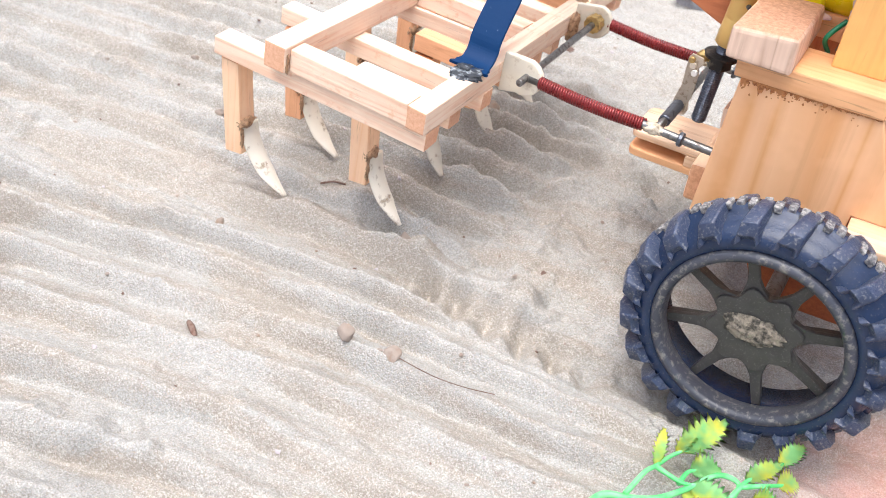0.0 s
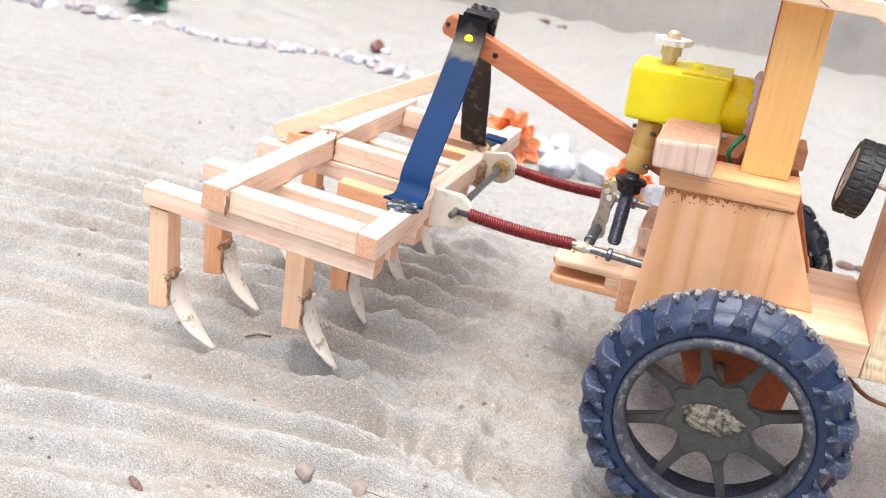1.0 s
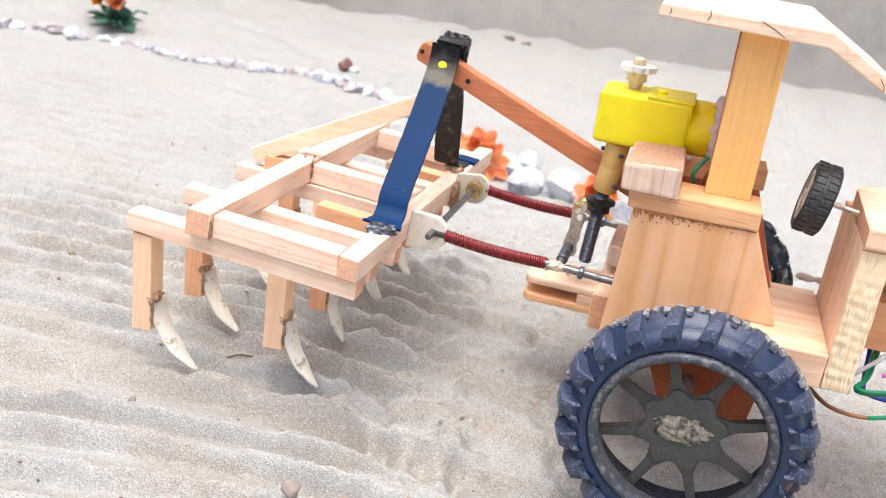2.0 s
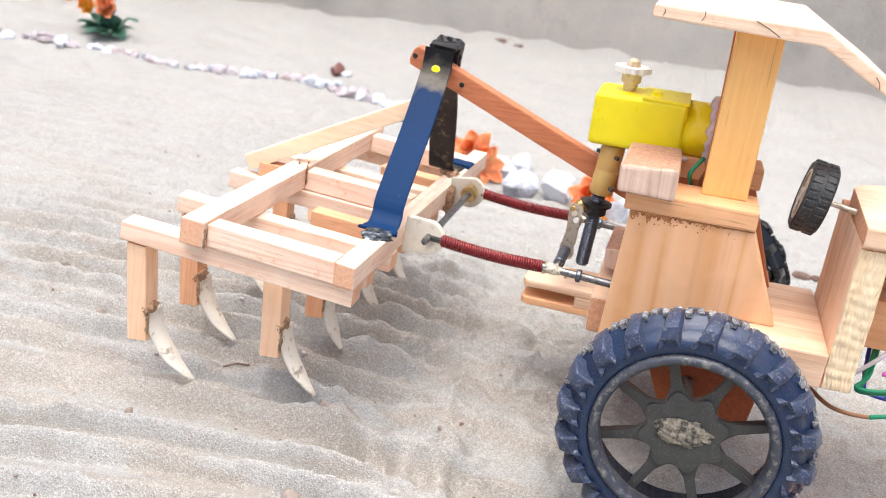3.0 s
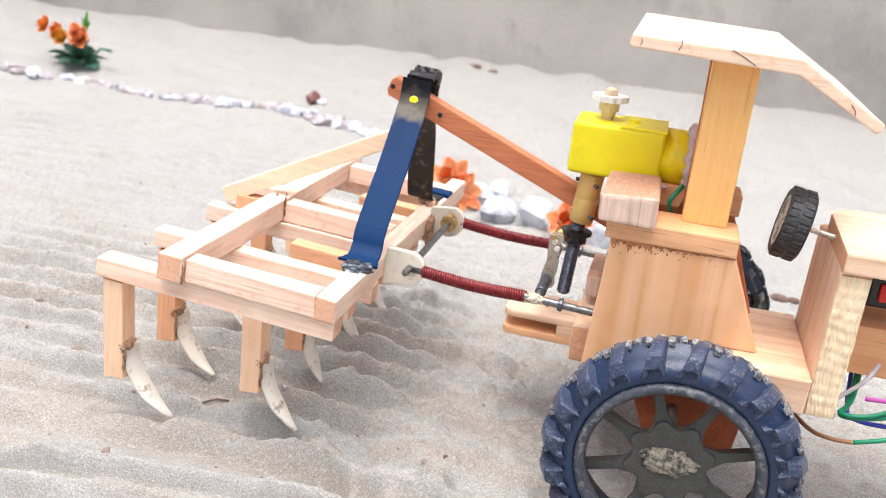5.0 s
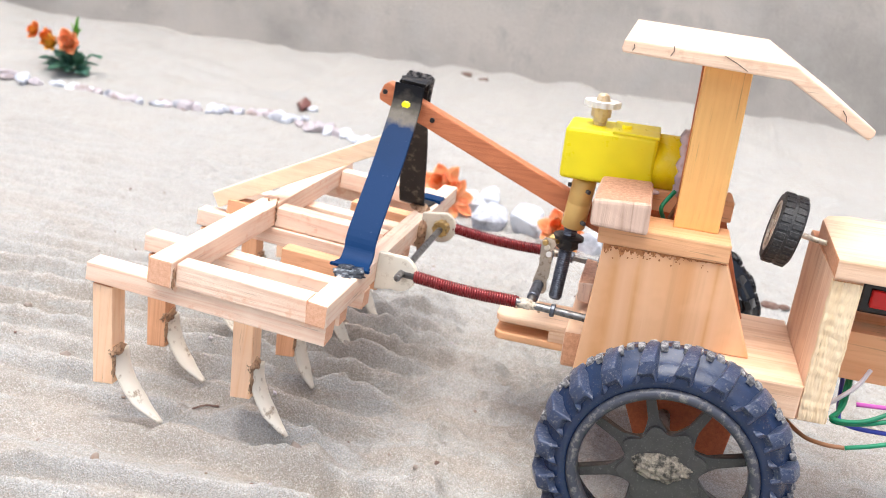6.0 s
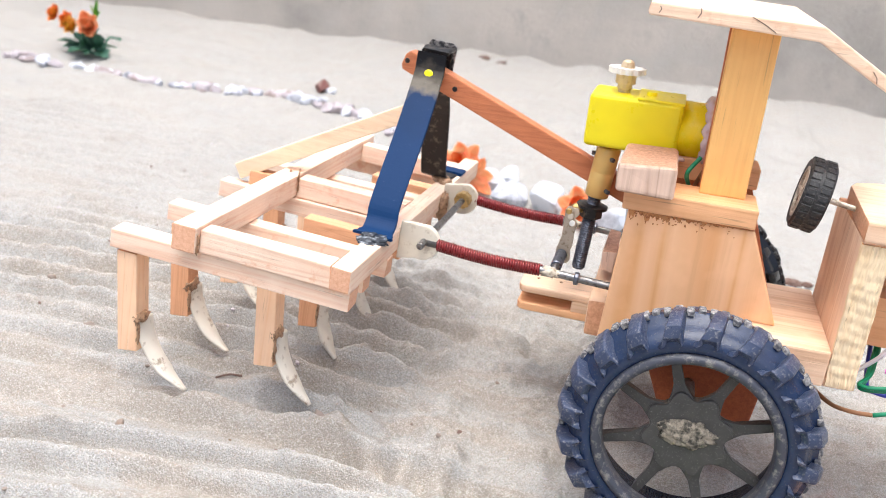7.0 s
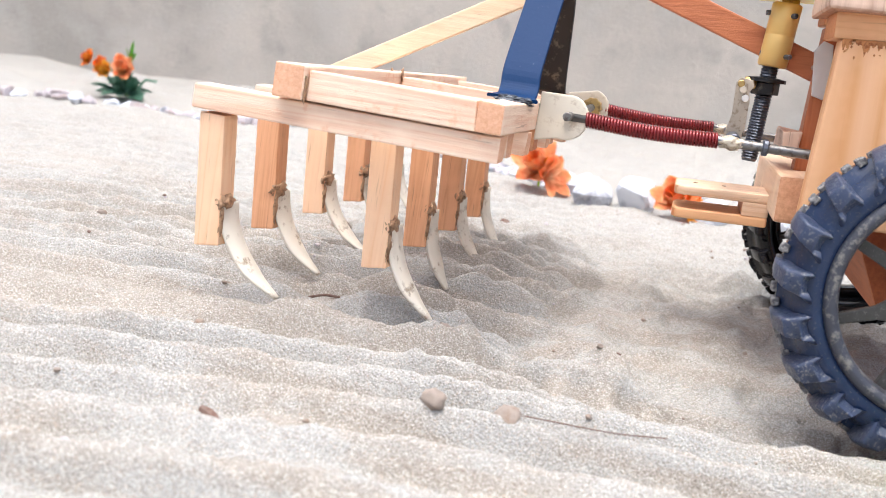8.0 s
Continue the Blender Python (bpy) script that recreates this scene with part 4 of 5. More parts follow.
for ob in tractor.children:
    if ob.name.split(".")[0] in ("deck", "dash_board", "sawn_edge", "bonnet_top", "chassis_rail", "switch", "steering_wheel", "wire"):
        ob.location += Vector((0.0012, 0, -0.0020))


# ---- cultivator ----
plough = thing("toy_cultivator", PLOUGH, "handmade toy cultivator of pale wooden laths with ivory tines", "toy plough")
S = 0.0078


def lath(name, x0, x1, y0, y1, z0, z1, axis, seed, red=False):
    return part(name, box(x0, x1, y0, y1, z0, z1, 0.0005, 0.00025, seed), (LATH_RED if red else LATH)[axis], plough)


for k, v in enumerate(REAR_V):
    lath("long_lath", 0.0008, 0.0876 + 0.0006 * (k % 2), v - 0.0012 * (k == 0), v + S - 0.0006, -0.0078, -0.0010, 0, 100 + k)
for k, v in enumerate(FRONT_V):
    lath("short_lath", 0.047, 0.0862 + 0.0006 * (k % 2), v, v + S - 0.0004, -0.0078, -0.0010, 0, 110 + k, k % 2 == 1)
lath("frame_lath", 0.0348, 0.0808, -0.0044, 0.0032, -0.0006, 0.0074, 0, 120)
lath("frame_lath", 0.0348, 0.0808, 0.0735, 0.0815, -0.0006, 0.0074, 0, 121)
lath("frame_lath", 0.0348, 0.0808, 0.1480, 0.1560, -0.0006, 0.0074, 0, 122)
lath("rear_rail", 0.0262, 0.0346, -0.0068, 0.1660, -0.0004, 0.0088, 1, 123)
lath("front_rail", 0.0808, 0.0880, -0.0052, 0.1690, -0.0004, 0.0074, 1, 124)


def tine(u, v, long, seed, red, reach=1.0):
    """A wooden post with a curved ivory strip glued to its front edge."""
    post = prism([(u, -0.0086), (u + 0.0076, -0.0086), (u + 0.0098, -0.0450), (u + 0.0022, -0.0462)], v, v + S, 0.0005)
    post = part("post", post, (LATH_RED if red else POST)[2], plough)
    b = Vector((u + 0.0092, v + 0.0044, -0.0330))
    pts = curve_points([b, b + Vector((0.0010 * reach, 0.0004, -0.0060)), b + Vector((0.0043 * reach, 0.0008, -0.0130)), b + Vector((0.0100 * reach, 0.0008, -0.0195)), b + Vector((0.0180 * reach, 0.0004, -0.0245 - long))], 6)
    strip = ribbon(pts, (0.0010, 0.0040, 0), 0.0012, None, lambda s: 1.0 - 0.15 * s if s < 0.7 else max(0.22, 0.895 - 2.2 * (s - 0.7)))
    part("tine", strip, BONE, plough, "curved dirty ivory plastic tine", True)
    crust = join(lump(b + Vector((-0.0006, -0.0006, 0.0002)), (0.0018, 0.0042, 0.0026), seed, 0.6, 2.6, 3), lump(b + Vector((0.0002, -0.0036, -0.0058)), (0.0007, 0.0008, 0.0046), seed + 1, 0.6, 2.6, 3))
    part("glue_crust", crust, CRUST, plough, "brown crusted glue", True)


for k, v in enumerate(REAR_V):
    tine(0.0028, v, 0.0, 130 + 3 * k, k in (1, 3), (1.0, 0.9, 1.05, 0.9, 1.0)[k])
for k, v in enumerate(FRONT_V):
    tine(0.0476, v, 0.0010, 150 + 3 * k, k != 0, (0.82, 0.5, 0.7, 0.6)[k])

for x, y, z, k in ((0.0348, 0.0735, 0.0080, 1), (0.0350, 0.0738, 0.0030, 2), (0.0346, -0.0052, 0.0040, 3), (0.0346, -0.0055, 0.0010, 4), (0.0806, 0.0735, 0.0040, 5), (0.0300, 0.0760, 0.0092, 6), (0.0330, 0.0785, 0.0094, 7)):
    part("joint_glue", lump((x, y, z), (0.0004, 0.0006, 0.0020 if k < 6 else 0.0006), 190 + k, 0.6, 2.4, 3), CRUST, plough, "brown crusted glue", True)

# slanting stay from the rear rail to the mast
a, b = Vector((0.0065, 0.0785, 0.0030)), Vector((0.0760, 0.0835, 0.0430))
d = b - a
stay = box(0, d.length, -0.0024, 0.0024, -0.0030, 0.0036, 0.0005, 0.0002, 160)
stay.transform(Matrix.Translation(a) @ d.to_track_quat("X", "Z").to_matrix().to_4x4())
part("stay", stay, STAY, plough, "pale yellow wooden stay")
part("stay_foot", box(0.0120, 0.0262, 0.0755, 0.0825, -0.0008, 0.0050, 0.0006, 0.0004, 161), LATH_RED[0], plough)

# mast of two bent steel straps
near = [(0.0824, 0.0290, 0.0080), (0.0826, 0.0318, 0.0082), (0.0826, 0.0350, 0.0090), (0.0824, 0.0380, 0.0116), (0.0818, 0.0420, 0.0180), (0.0816, 0.0600, 0.0400), (0.0808, 0.0745, 0.0575), (0.0804, 0.0772, 0.0620), (0.0802, 0.0780, 0.0668)]
part("near_strap", ribbon(curve_points(near, 5), (0.0058, 0, 0), 0.0010, None, lambda q: 1 + 0.28 * max(0, 1 - q / 0.2) + 0.05 * math.sin(60 * q) * (q < 0.15)), BLADE, plough, "bent steel strap painted blue with a scorched top")
far = [(0.0808, 0.1310, 0.0081), (0.0802, 0.1240, 0.0083), (0.0794, 0.1180, 0.0098), (0.0790, 0.1150, 0.0140), (0.0790, 0.1040, 0.0400), (0.0795, 0.0900, 0.0580), (0.0796, 0.0885, 0.0640), (0.0796, 0.0882, 0.0680)]
part("far_strap", ribbon(curve_points(far, 5), (0.0058, 0, 0), 0.0010), SCORCHED, plough, "bent scorched black steel strap")
part("top_plate", prism([(0.0752, 0.0560), (0.0862, 0.0560), (0.0866, 0.0690), (0.0850, 0.0704), (0.0764, 0.0706), (0.0752, 0.0692)], 0.0888, 0.0900, 0.0003), SCUFFED, plough, "scuffed black steel plate")
for x, z in ((0.0785, 0.0672), (0.0835, 0.0668)):
    part("plate_hole", rod((x, 0.0880, z), (x, 0.0889, z), 0.0011, 12), SCORCHED, plough)
part("strap_top", ribbon(curve_points([(0.0810, 0.0790, 0.0672), (0.0810, 0.0830, 0.0682), (0.0808, 0.0880, 0.0678)], 4), (0.0055, 0, 0), 0.0016), SCORCHED, plough)
part("rivet", lathe([(0.0018, 0), (0.0018, 0.0010), (0.0012, 0.0014)], (0.0806, 0.0762, 0.0590), (0, -1, 0.2), 10), YELLOW, plough, "yellow painted rivet")
part("strap_glue", join(lump((0.0836, 0.0262, 0.0073), (0.0050, 0.0036, 0.0010), 171, 0.5, 2.2, 4), lump((0.0815, 0.0288, 0.0079), (0.0030, 0.0026, 0.0010), 172, 0.6, 2.6, 3), lump((0.0858, 0.0292, 0.0078), (0.0026, 0.0034, 0.0009), 175, 0.6, 2.6, 3), lump((0.0828, 0.0226, 0.0072), (0.0030, 0.0022, 0.0006), 176, 0.6, 2.6, 3)), TAR, plough, "black glue with pale scuffs", True)
part("strap_glue", join(lump((0.0830, 0.1190, 0.0084), (0.0044, 0.0036, 0.0016), 173, 0.5, 2, 3), lump((0.0850, 0.1160, 0.0068), (0.0030, 0.0030, 0.0030), 174, 0.5, 2, 3)), CRUST, plough, "brown crusted glue", True)
part("strap_pad", ribbon([(0.0836, 0.1325, 0.0083), (0.0836, 0.1405, 0.0083)], (0.0050, 0, 0), 0.0016), BLADE, plough)

# ivory lugs, hinge rod and brass nut
for v, rise in ((0.0440, 0.0), (0.1030, 0.0020)):
    outline = [(0.0880, -0.0036), (0.0880, 0.0110)] + [(0.0964 + 0.0068 * math.cos(a), 0.0046 + rise + 0.0068 * math.sin(a)) for a in [radians(x) for x in range(75, -106, -15)]]
    part("hinge_lug", prism(outline, v, v + 0.0026, 0.0005), WHITE, plough, "rounded ivory plastic lug")
part("hinge_rod", rod((0.0975, 0.0385, 0.0050), (0.0975, 0.1110, 0.0075), 0.0013, 12), STEEL, plough)
nut = [(0.0975 + (0.0036, 0.0032)[k % 2] * math.cos(math.pi * k / 10), 0.0071 + (0.0036, 0.0032)[k % 2] * math.sin(math.pi * k / 10)) for k in range(20)]
part("hinge_nut", prism(nut, 0.0980, 0.1024, 0.0003), BRASS, plough, "knurled brass hinge nut")
part("lug_glue", lump((0.0890, 0.1015, 0.0020), (0.0020, 0.0030, 0.0060), 181, 0.5, 2, 3), CRUST, plough, "brown crusted glue", True)


# ---- stones, flowers and small things on the sand ----
def stone(x, y, sx, sy, sz, seed, mat, label, name="stone", group="row of white stones", cuts=5, cat="stone"):
    z = h_at(x, y) + sz * 0.45
    return solo(name, lump((0, 0, 0), (sx, sy, sz), seed, 0.3, 1.1, 3, cuts), mat, pose(x, y, z, 0, 0, seed * 47 % 360), label, cat, group)


rnd = random.Random(12)
row = [(-0.76, 0.40), (-0.615, 0.425), (-0.44, 0.455), (-0.33, 0.470), (-0.25, 0.462), (-0.17, 0.410), (-0.118, 0.356)]
count = 110
for k in range(count):
    s = k / (count - 1) * (len(row) - 1)
    i = min(int(s), len(row) - 2)
    x = row[i][0] + (row[i + 1][0] - row[i][0]) * (s - i) + rnd.uniform(-0.004, 0.004)
    y = row[i][1] + (row[i + 1][1] - row[i][1]) * (s - i) + rnd.uniform(-0.006, 0.006)
    r = rnd.uniform(0.0046, 0.0092)
    mat = rnd.choice([STONE, STONE, STONE_GREY, STONE_WARM, STONE_WARM])
    word = {STONE: "small white quartz stone", STONE_GREY: "small grey split stone", STONE_WARM: "small lilac brown stone"}[mat]
    stone(x, y, r * rnd.uniform(1.0, 1.5), r * rnd.uniform(0.7, 1.0), r * rnd.uniform(0.55, 0.8), 200 + k, mat, word + " bedded in the sand")
for x, y, r, mat in ((-0.100, 0.343, 0.011, STONE), (-0.079, 0.312, 0.0135, STONE_GREY), (-0.054, 0.311, 0.0140, STONE), (-0.010, 0.300, 0.0120, STONE), (-0.092, 0.368, 0.0105, STONE), (0.022, 0.290, 0.012, STONE)):
    stone(x, y, r * 1.1, r * 0.85, r * 0.85, int(r * 1e4), mat, "larger bluish white broken stone bedded in sand")
stone(-0.325, 0.541, 0.014, 0.008, 0.0065, 301, BROWN, "dark red brick chip lying on the sand", "brick_chip", "loose stones", 4)
stone(-0.312, 0.536, 0.006, 0.005, 0.004, 302, STONE, "small white stone beside a brick chip", "stone", "loose stones", 4)

for x, y, r, seed, word in ((-0.058, -0.0525, 0.0029, 311, "rounded sandy pebble half sunk in sand"), (-0.041, -0.0495, 0.0028, 312, "rounded sandy pebble half sunk in sand"), (-0.133, 0.048, 0.0026, 313, "smooth round pebble on the sand"), (-0.158, 0.118, 0.0038, 314, "pale knobbly pebble on the sand"), (-0.219, 0.039, 0.0016, 315, "small brown pebble on the sand"), (-0.185, 0.020, 0.0020, 316, "small grey pebble on the sand"), (-0.129, -0.037, 0.0019, 317, "small dark clod on the sand"), (-0.073, 0.001, 0.0020, 318, "small sandy clod on the sand"), (-0.100, 0.105, 0.0035, 319, "flat dark clod on the sand")):
    solo("pebble", lump((0, 0, 0), (r * 1.2, r, r * 0.8), seed, 0.3, 1.4, 3, 2), PEBBLE, pose(x, y, h_at(x, y) + r * 0.3, 0, 0, seed * 31), word, "pebble", "loose pebbles", True)
for x, y, r, seed in ((0.103, 0.280, 0.0034, 331), (0.111, 0.281, 0.0026, 332), (-0.258, 0.885, 0.0070, 333), (-0.232, 0.877, 0.0060, 334), (-0.103, 0.190, 0.0022, 335)):
    solo("clod", lump((0, 0, 0), (r * 1.6, r, r * 0.6), seed, 0.4, 1.6, 3, 3), BARK, pose(x, y, h_at(x, y) + r * 0.25, 0, 0, seed * 31), "flat dark brown crumb of earth on the sand", "clod", "dark crumbs of earth", True)
rnd = random.Random(77)
for k in range(150):
    x, y = rnd.uniform(-0.30, 0.02), rnd.uniform(-0.11, 0.30)
    r = 0.0004 + 0.0006 * rnd.random() ** 2
    solo("grit", lump((0, 0, 0), (r * 1.3, r, r * 0.8), 400 + k, 0.35, 1.4, 2, 2), rnd.choice([PEBBLE, PEBBLE, BARK, STONE_WARM]), pose(x, y, h_at(x, y) + r * 0.3, 0, 0, k * 53), "tiny crumb of stone on the sand", "pebble", "grit crumbs")

bit = ribbon(curve_points([(-0.0034, 0, 0), (0, 0.0002, 0.0004), (0.0034, 0, 0)], 5), (0, 0.0011, 0), 0.0014, None, lambda q: 0.55 + 0.45 * math.sin(math.pi * (0.15 + 0.7 * q)))
solo("bark_chip", bit, BARK, pose(-0.098, -0.080, h_at(-0.098, -0.080) + 0.0010, 12, 4, -28), "short reddish chip of bark on sand", "twig", "dry twigs")
solo("twig", tube(curve_points([(-0.0050, 0, 0), (0, 0.0008, 0.0006), (0.0050, 0, 0.0002)], 5), 0.00042, 7), BARK, pose(-0.115, 0.011, h_at(-0.115, 0.011) + 0.0005, 0, 0, 38), "thin reddish twig on the sand", "twig", "dry twigs")
solo("twig", tube(curve_points([(-0.016, 0.001, 0), (-0.004, -0.0012, 0.0004), (0.006, -0.0006, 0), (0.016, 0.0012, 0)], 6), 0.00016, 7), BARK, pose(-0.022, -0.0485, h_at(-0.022, -0.0485) + 0.0004, 0, 0, 12), "long thin root half sunk in sand", "twig", "dry twigs")
solo("stick", join(tube(curve_points([(-0.010, 0, 0), (0, 0.0005, 0.0004), (0.010, 0, 0)], 5), 0.0017, 9), lump((0.009, 0, 0.0004), (0.003, 0.0024, 0.0022), 320, 0.4, 2, 3)), BARK, pose(-0.113, 0.154, h_at(-0.113, 0.154) + 0.0014, 0, 0, -8), "short thick brown stick on the sand", "twig", "dry twigs")


def petal(length, wide, cup, mat_bm=None):
    """A cupped petal or leaf blade that grows along x."""
    bm = bmesh.new()
    n, m = 7, 4
    rows = []
    for i in range(n + 1):
        s = i / n
        w = wide * math.sin(math.pi * min(1, s * 0.93 + 0.06)) ** 0.7
        rows.append([bm.verts.new((length * s, w * (j / m * 2 - 1), cup * length * s * s + abs(j / m * 2 - 1) ** 2 * w * 0.45)) for j in range(m + 1)])
    for a, b in zip(rows, rows[1:]):
        for j in range(m):
            bm.faces.new((a[j], a[j + 1], b[j + 1], b[j]))
    bmesh.ops.solidify(bm, geom=bm.faces[:], thickness=0.0004)
    return bm


def blossom(centre, size, axis, mat, parent, seed, layers=3, name="blossom", narrow=0.42):
    rnd = random.Random(seed)
    turn = Vector(axis).to_track_quat("Z", "Y").to_matrix().to_4x4()
    bm = bmesh.new()
    for l in range(layers):
        k = 6 if l < 2 else 4
        for i in range(k):
            p = petal(size * (1 - 0.22 * l) * rnd.uniform(0.85, 1.1), size * narrow * rnd.uniform(0.85, 1.1), 0.25 + 0.45 * l)
            p.transform(Matrix.Translation(centre) @ turn @ Matrix.Rotation(2 * math.pi * (i + 0.5 * l) / k + rnd.uniform(-0.2, 0.2), 4, "Z") @ Matrix.Rotation(-0.25 - 0.38 * l, 4, "Y"))
            bm = join(bm, p)
    return part(name, bm, mat, parent, smooth=True)


def leaf_part(name, base, direction, length, wide, mat, parent, roll=0.0, cup=0.15, teeth=0):
    p = petal(length, wide, cup)
    if teeth:
        for v in p.verts:
            s = v.co.x / length
            v.co.y *= 1 + 0.30 * math.sin(s * math.pi * 2 * teeth)
    p.transform(Matrix.Translation(base) @ Vector(direction).to_track_quat("X", "Z").to_matrix().to_4x4() @ Matrix.Rotation(roll, 4, "X"))
    return part(name, p, mat, parent, smooth=True)


# bunch of orange flowers by the stones
fx, fy = -0.561, 0.508
flower = thing("flower_bunch", pose(fx, fy, h_at(fx, fy)), "bunch of orange flowers with green leaves lying on sand", "flower")
blossom((-0.021, 0.0, 0.024), 0.0100, (-0.1, -1, 0.3), AMBER, flower, 1)
blossom((-0.029, 0.004, 0.027), 0.0112, (-0.2, -1, 0.45), ORANGE, flower, 2)
blossom((-0.041, 0.002, 0.033), 0.0115, (-0.5, -1, 0.3), ORANGE, flower, 3)
blossom((0.001, -0.002, 0.028), 0.0148, (0.1, -1, 0.4), LILY, flower, 4)
for k, (bx, by, bz, dx, dy, dz, l, w) in enumerate(((0.0, 0, 0.004, -1, -0.25, 0.12, 0.030, 0.008), (0.0, -0.004, 0.004, -0.4, -1, 0.1, 0.022, 0.008), (0.004, 0, 0.004, 1, -0.5, 0.05, 0.024, 0.009), (0.0, 0.004, 0.006, 0.9, 0.3, 0.25, 0.024, 0.006), (-0.012, 0, 0.006, -0.7, -0.7, 0.35, 0.022, 0.007), (0.002, 0, 0.006, 0.3, -1, 0.0, 0.020, 0.008), (-0.005, 0.003, 0.008, 0.2, 0.2, 0.7, 0.020, 0.007))):
    leaf_part("leaf", (bx, by, bz), (dx, dy, dz), l, w, LEAF, flower, 0.3 * (k % 3 - 1), -0.15, 3)
for k, (dx, dy, dz) in enumerate(((-0.9, -0.3, 0.55), (-0.5, -0.5, 0.8), (0.1, -0.5, 0.9), (0.55, -0.4, 0.6), (-1.0, 0.1, 0.3))):
    leaf_part("leaf", (0, 0.003, 0.004), (dx, dy, dz), 0.025, 0.008, LEAF, flower, 0.4 * (k % 3 - 1), 0.1, 3)
part("stem", tube(curve_points([(0.004, 0, 0.004), (0.014, -0.002, 0.008), (0.022, -0.002, 0.020), (0.030, -0.002, 0.021)], 6), 0.0011, 7), LEAF, flower)
leaf_part("leaf", (0.028, -0.002, 0.021), (1, -0.4, -0.3), 0.010, 0.004, LEAF, flower)
part("stem", tube(curve_points([(-0.002, 0, 0.004), (-0.015, 0.004, 0.022), (-0.034, 0.004, 0.030)], 6), 0.0009, 7), LEAF, flower)
part("stem", tube(curve_points([(0.0, 0.002, 0.004), (0.002, 0.003, 0.030), (0.004, 0.003, 0.040)], 6), 0.0010, 7), FRESH, flower)
for dx, dz, l in ((0.35, 1, 0.022), (-0.45, 0.8, 0.015), (-0.1, 1, 0.017), (0.7, 0.75, 0.013)):
    leaf_part("leaf", (0.003, 0.002, 0.034), (dx, -0.1, dz), l, 0.0035, FRESH, flower, 0.4)

# two orange lilies among the stones
for x, y, seed, size, label in ((-0.116, 0.324, 11, 0.020, "salmon orange artificial lily stuck among white stones"), (-0.029, 0.297, 12, 0.0165, "orange artificial lily lying beside white stones")):
    lily = thing("lily", pose(x, y, h_at(x, y)), label, "flower", "orange lilies")
    blossom((0, 0, size * 0.55), size, (-0.3, -0.8, 0.55), LILY, lily, seed, 2, "petals", 0.34)
    blossom((0.006, -0.004, size * 0.35), size * 0.8, (0.8, -0.6, 0.3), LILY if seed == 11 else ORANGE, lily, seed + 5, 1, "petals", 0.34)
    part("stem", tube([(0, 0.002, -0.004), (0, 0.001, size * 0.3), (0, 0, size * 0.55)], 0.0008, 7), FRESH, lily)
    for k in range(4):
        leaf_part("stamen", (0, -0.002, size * 0.6), (0.5 * math.cos(k * 1.7), -0.8, 0.5 + 0.4 * math.sin(k * 1.7)), size * 0.75, 0.0009, ORANGE, lily)

# green plastic sprig beside the wheel
sprig = thing("plastic_sprig", pose(0, -0.006, -0.0025), "bright green plastic sprig with yellow tipped leaves", "artificial plant")


def toothed_leaf(a, b, wide, lift, seed):
    """A toothed leaf blade from a to b, folded a little along its midrib."""
    a, b = Vector(a), Vector(b)
    rnd = random.Random(seed)
    bm, n, rows = bmesh.new(), 16, []
    side = (b - a).cross(Vector((0.1, -0.3, 1))).normalized()
    for i in range(n + 1):
        q = i / n
        w = wide * math.sin(math.pi * min(1, 0.04 + 0.98 * q ** 0.75)) ** 0.8 * (1.30 if i % 2 else 0.62) + 0.0003
        mid = a.lerp(b, q) + Vector((0, 0, lift * math.sin(math.pi * q)))
        lean = (b - a) * (0.06 if i % 2 else 0.0)
        rows.append([bm.verts.new(mid + side * w * k * rnd.uniform(0.9, 1.1) + lean * abs(k) + Vector((0, 0, 0.25 * w * abs(k)))) for k in (-1, -0.5, 0, 0.5, 1)])
    for p, q in zip(rows, rows[1:]):
        for j in range(4):
            bm.faces.new((p[j], p[j + 1], q[j + 1], q[j]))
    bmesh.ops.solidify(bm, geom=bm.faces[:], thickness=0.0004)
    part("leaf", bm, VINE_LEAF, sprig, smooth=True)


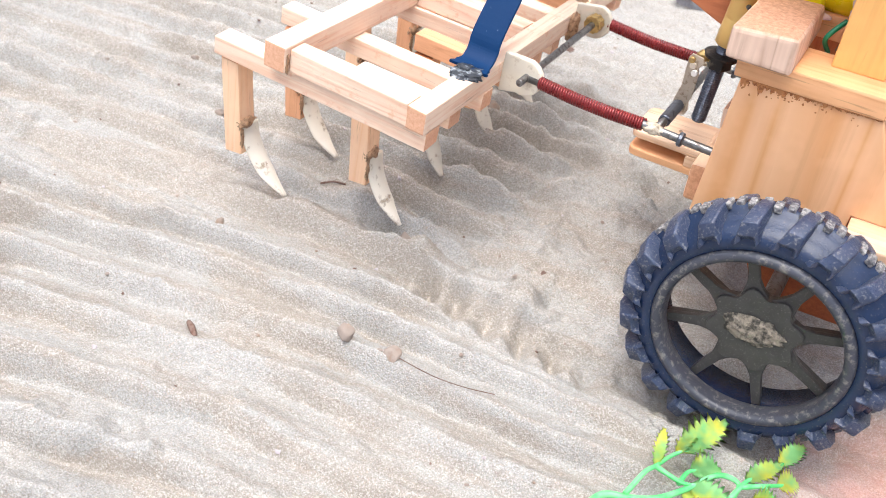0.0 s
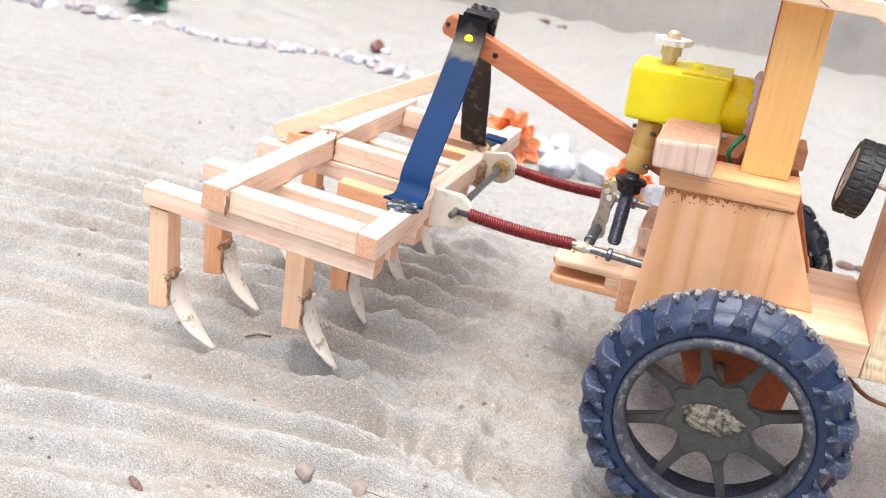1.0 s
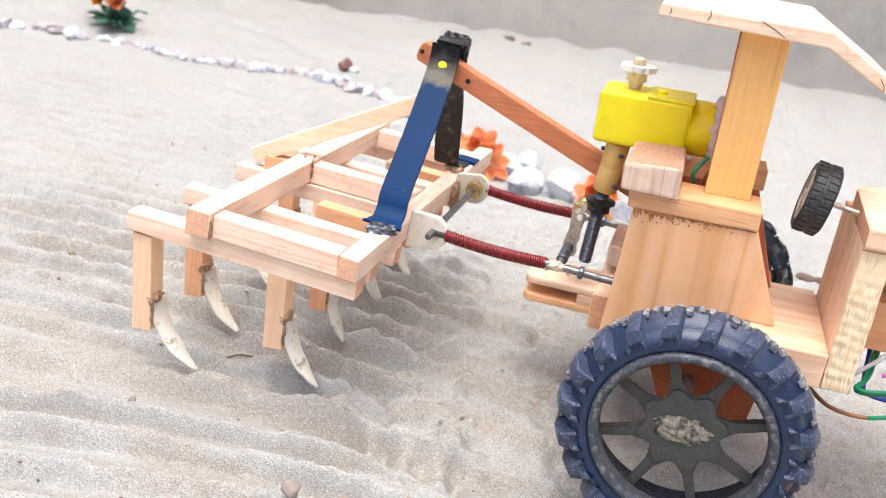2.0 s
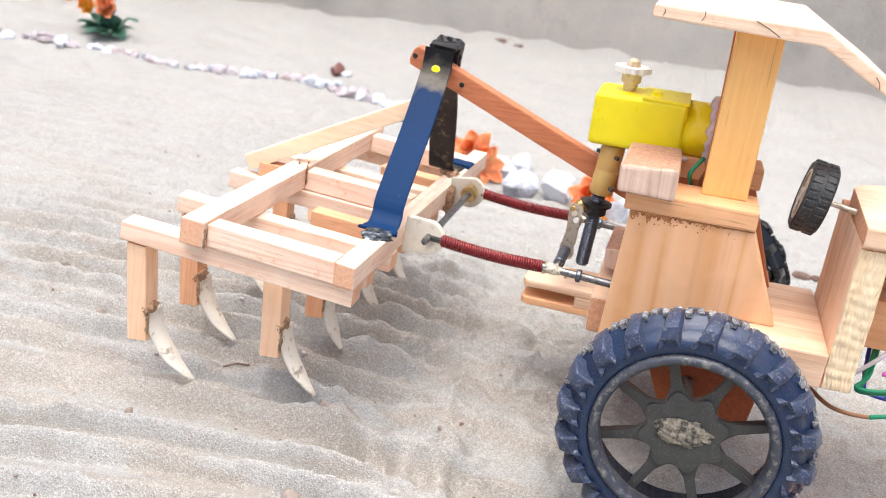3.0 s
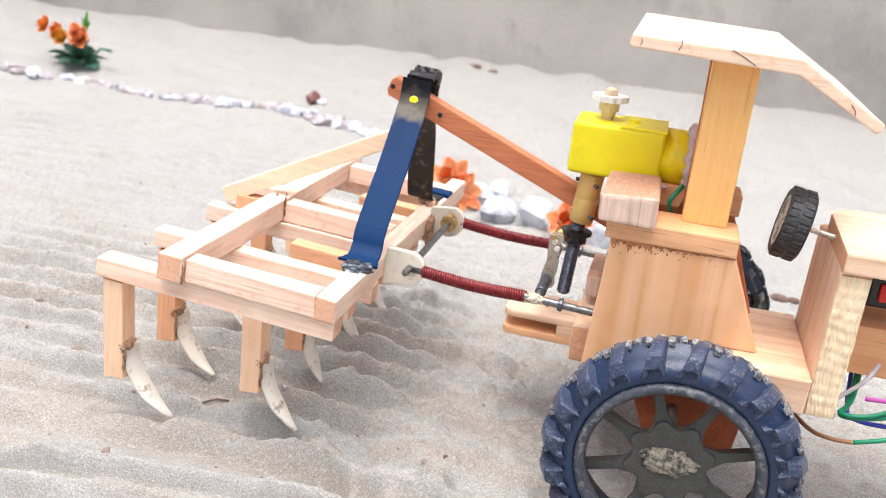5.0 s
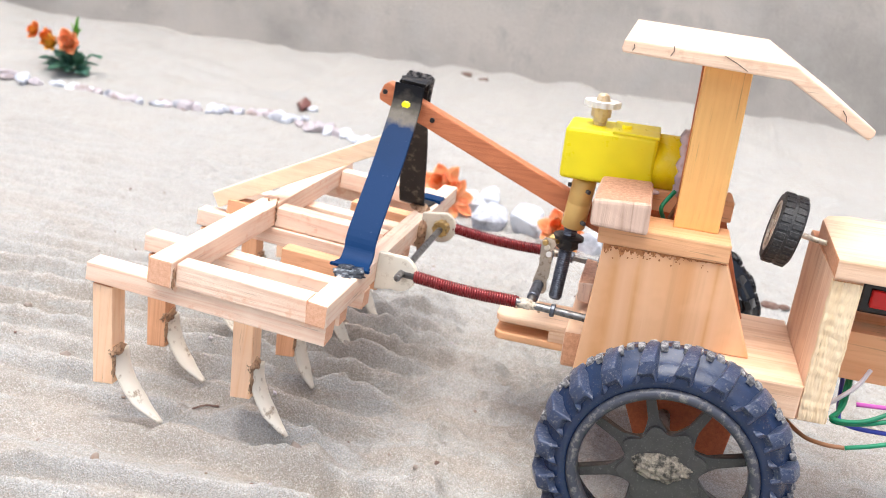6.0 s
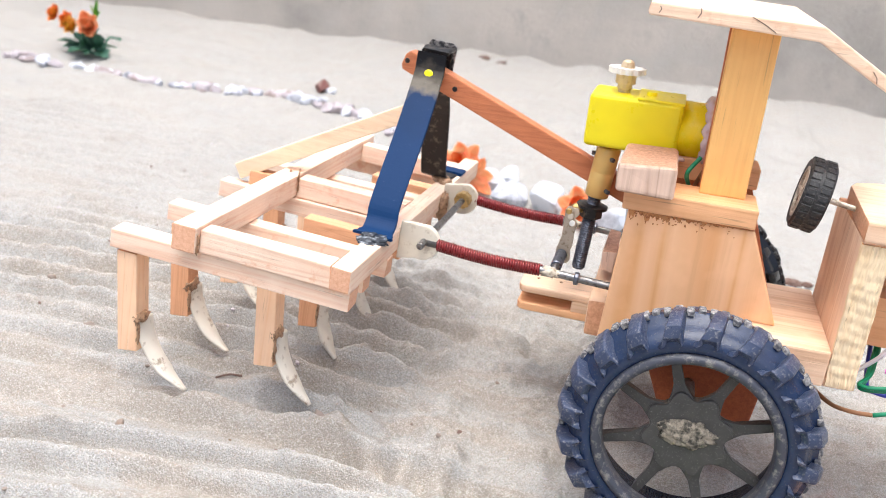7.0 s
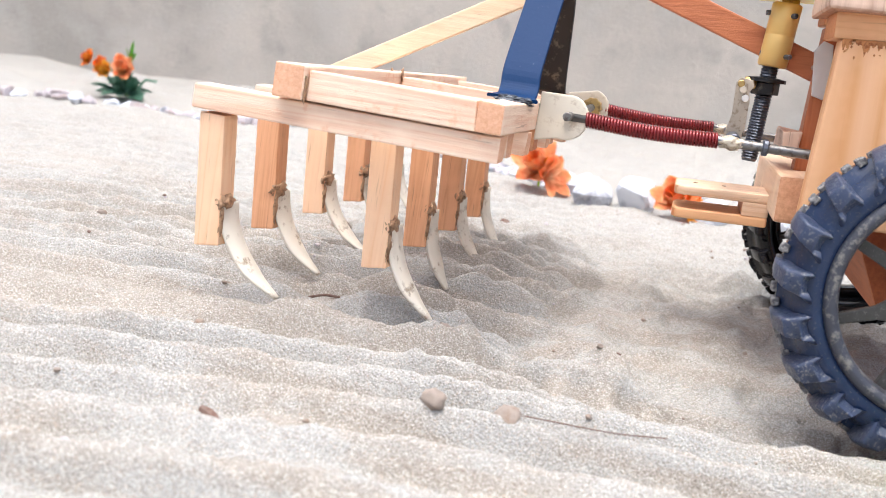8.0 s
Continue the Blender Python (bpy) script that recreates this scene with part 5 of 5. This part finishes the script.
stems = [[(0.0335, -0.0700, 0.009), (0.0349, -0.0634, 0.013), (0.0370, -0.0555, 0.014), (0.0437, -0.0514, 0.014), (0.0495, -0.0469, 0.014), (0.0548, -0.0388, 0.014), (0.0604, -0.0282, 0.014), (0.0663, -0.0264, 0.013), (0.0665, -0.0333, 0.012)],
         [(0.0420, -0.0510, 0.014), (0.0433, -0.0407, 0.014), (0.0449, -0.0368, 0.014), (0.0467, -0.0313, 0.014), (0.0489, -0.0270, 0.014), (0.0514, -0.0248, 0.014)],
         [(0.0449, -0.0368, 0.014), (0.0525, -0.0383, 0.015), (0.0563, -0.0360, 0.014)],
         [(0.0525, -0.0383, 0.014), (0.0530, -0.0330, 0.014), (0.0547, -0.0308, 0.014)],
         [(0.0655, -0.0345, 0.012), (0.0670, -0.0280, 0.014), (0.0685, -0.0232, 0.014), (0.0744, -0.0116, 0.014)],
         [(0.0670, -0.0280, 0.014), (0.0720, -0.0235, 0.014), (0.0772, -0.0180, 0.013)],
         [(0.0665, -0.0333, 0.012), (0.0681, -0.0360, 0.012), (0.0743, -0.0372, 0.010)],
         [(0.0681, -0.0350, 0.012), (0.0700, -0.0320, 0.013), (0.0721, -0.0297, 0.013)],
         [(0.0720, -0.0235, 0.014), (0.0760, -0.0240, 0.012), (0.0783, -0.0232, 0.011)]]
for k, ctrl in enumerate(stems):
    part("stem", tube(curve_points(ctrl, 6), 0.0010 if k == 0 else 0.0007, 8, None, lambda q: 1.15 - 0.45 * q), VINE, sprig, smooth=True)
for k, (a, b, w) in enumerate((((0.0449, -0.0368, 0.014), (0.0415, -0.0231, 0.0150), 0.0016), ((0.0489, -0.0270, 0.014), (0.0557, -0.0083, 0.0150), 0.0044), ((0.0480, -0.0285, 0.014), (0.0493, -0.0162, 0.0145), 0.0018), ((0.0535, -0.0318, 0.014), (0.0608, -0.0255, 0.013), 0.0038), ((0.0553, -0.0370, 0.014), (0.0684, -0.0367, 0.013), 0.0036), ((0.0545, -0.0380, 0.013), (0.0580, -0.0430, 0.011), 0.0016), ((0.0675, -0.0250, 0.014), (0.0746, -0.0120, 0.014), 0.0026), ((0.0735, -0.0130, 0.014), (0.0776, -0.0010, 0.014), 0.0026), ((0.0755, -0.0195, 0.013), (0.0805, -0.0145, 0.012), 0.0032), ((0.0712, -0.0302, 0.013), (0.0790, -0.0272, 0.012), 0.0038), ((0.0773, -0.0236, 0.011), (0.0845, -0.0254, 0.009), 0.0036), ((0.0730, -0.0370, 0.010), (0.0812, -0.0370, 0.008), 0.0042))):
    toothed_leaf(a, b, w, 0.0012, 700 + k)
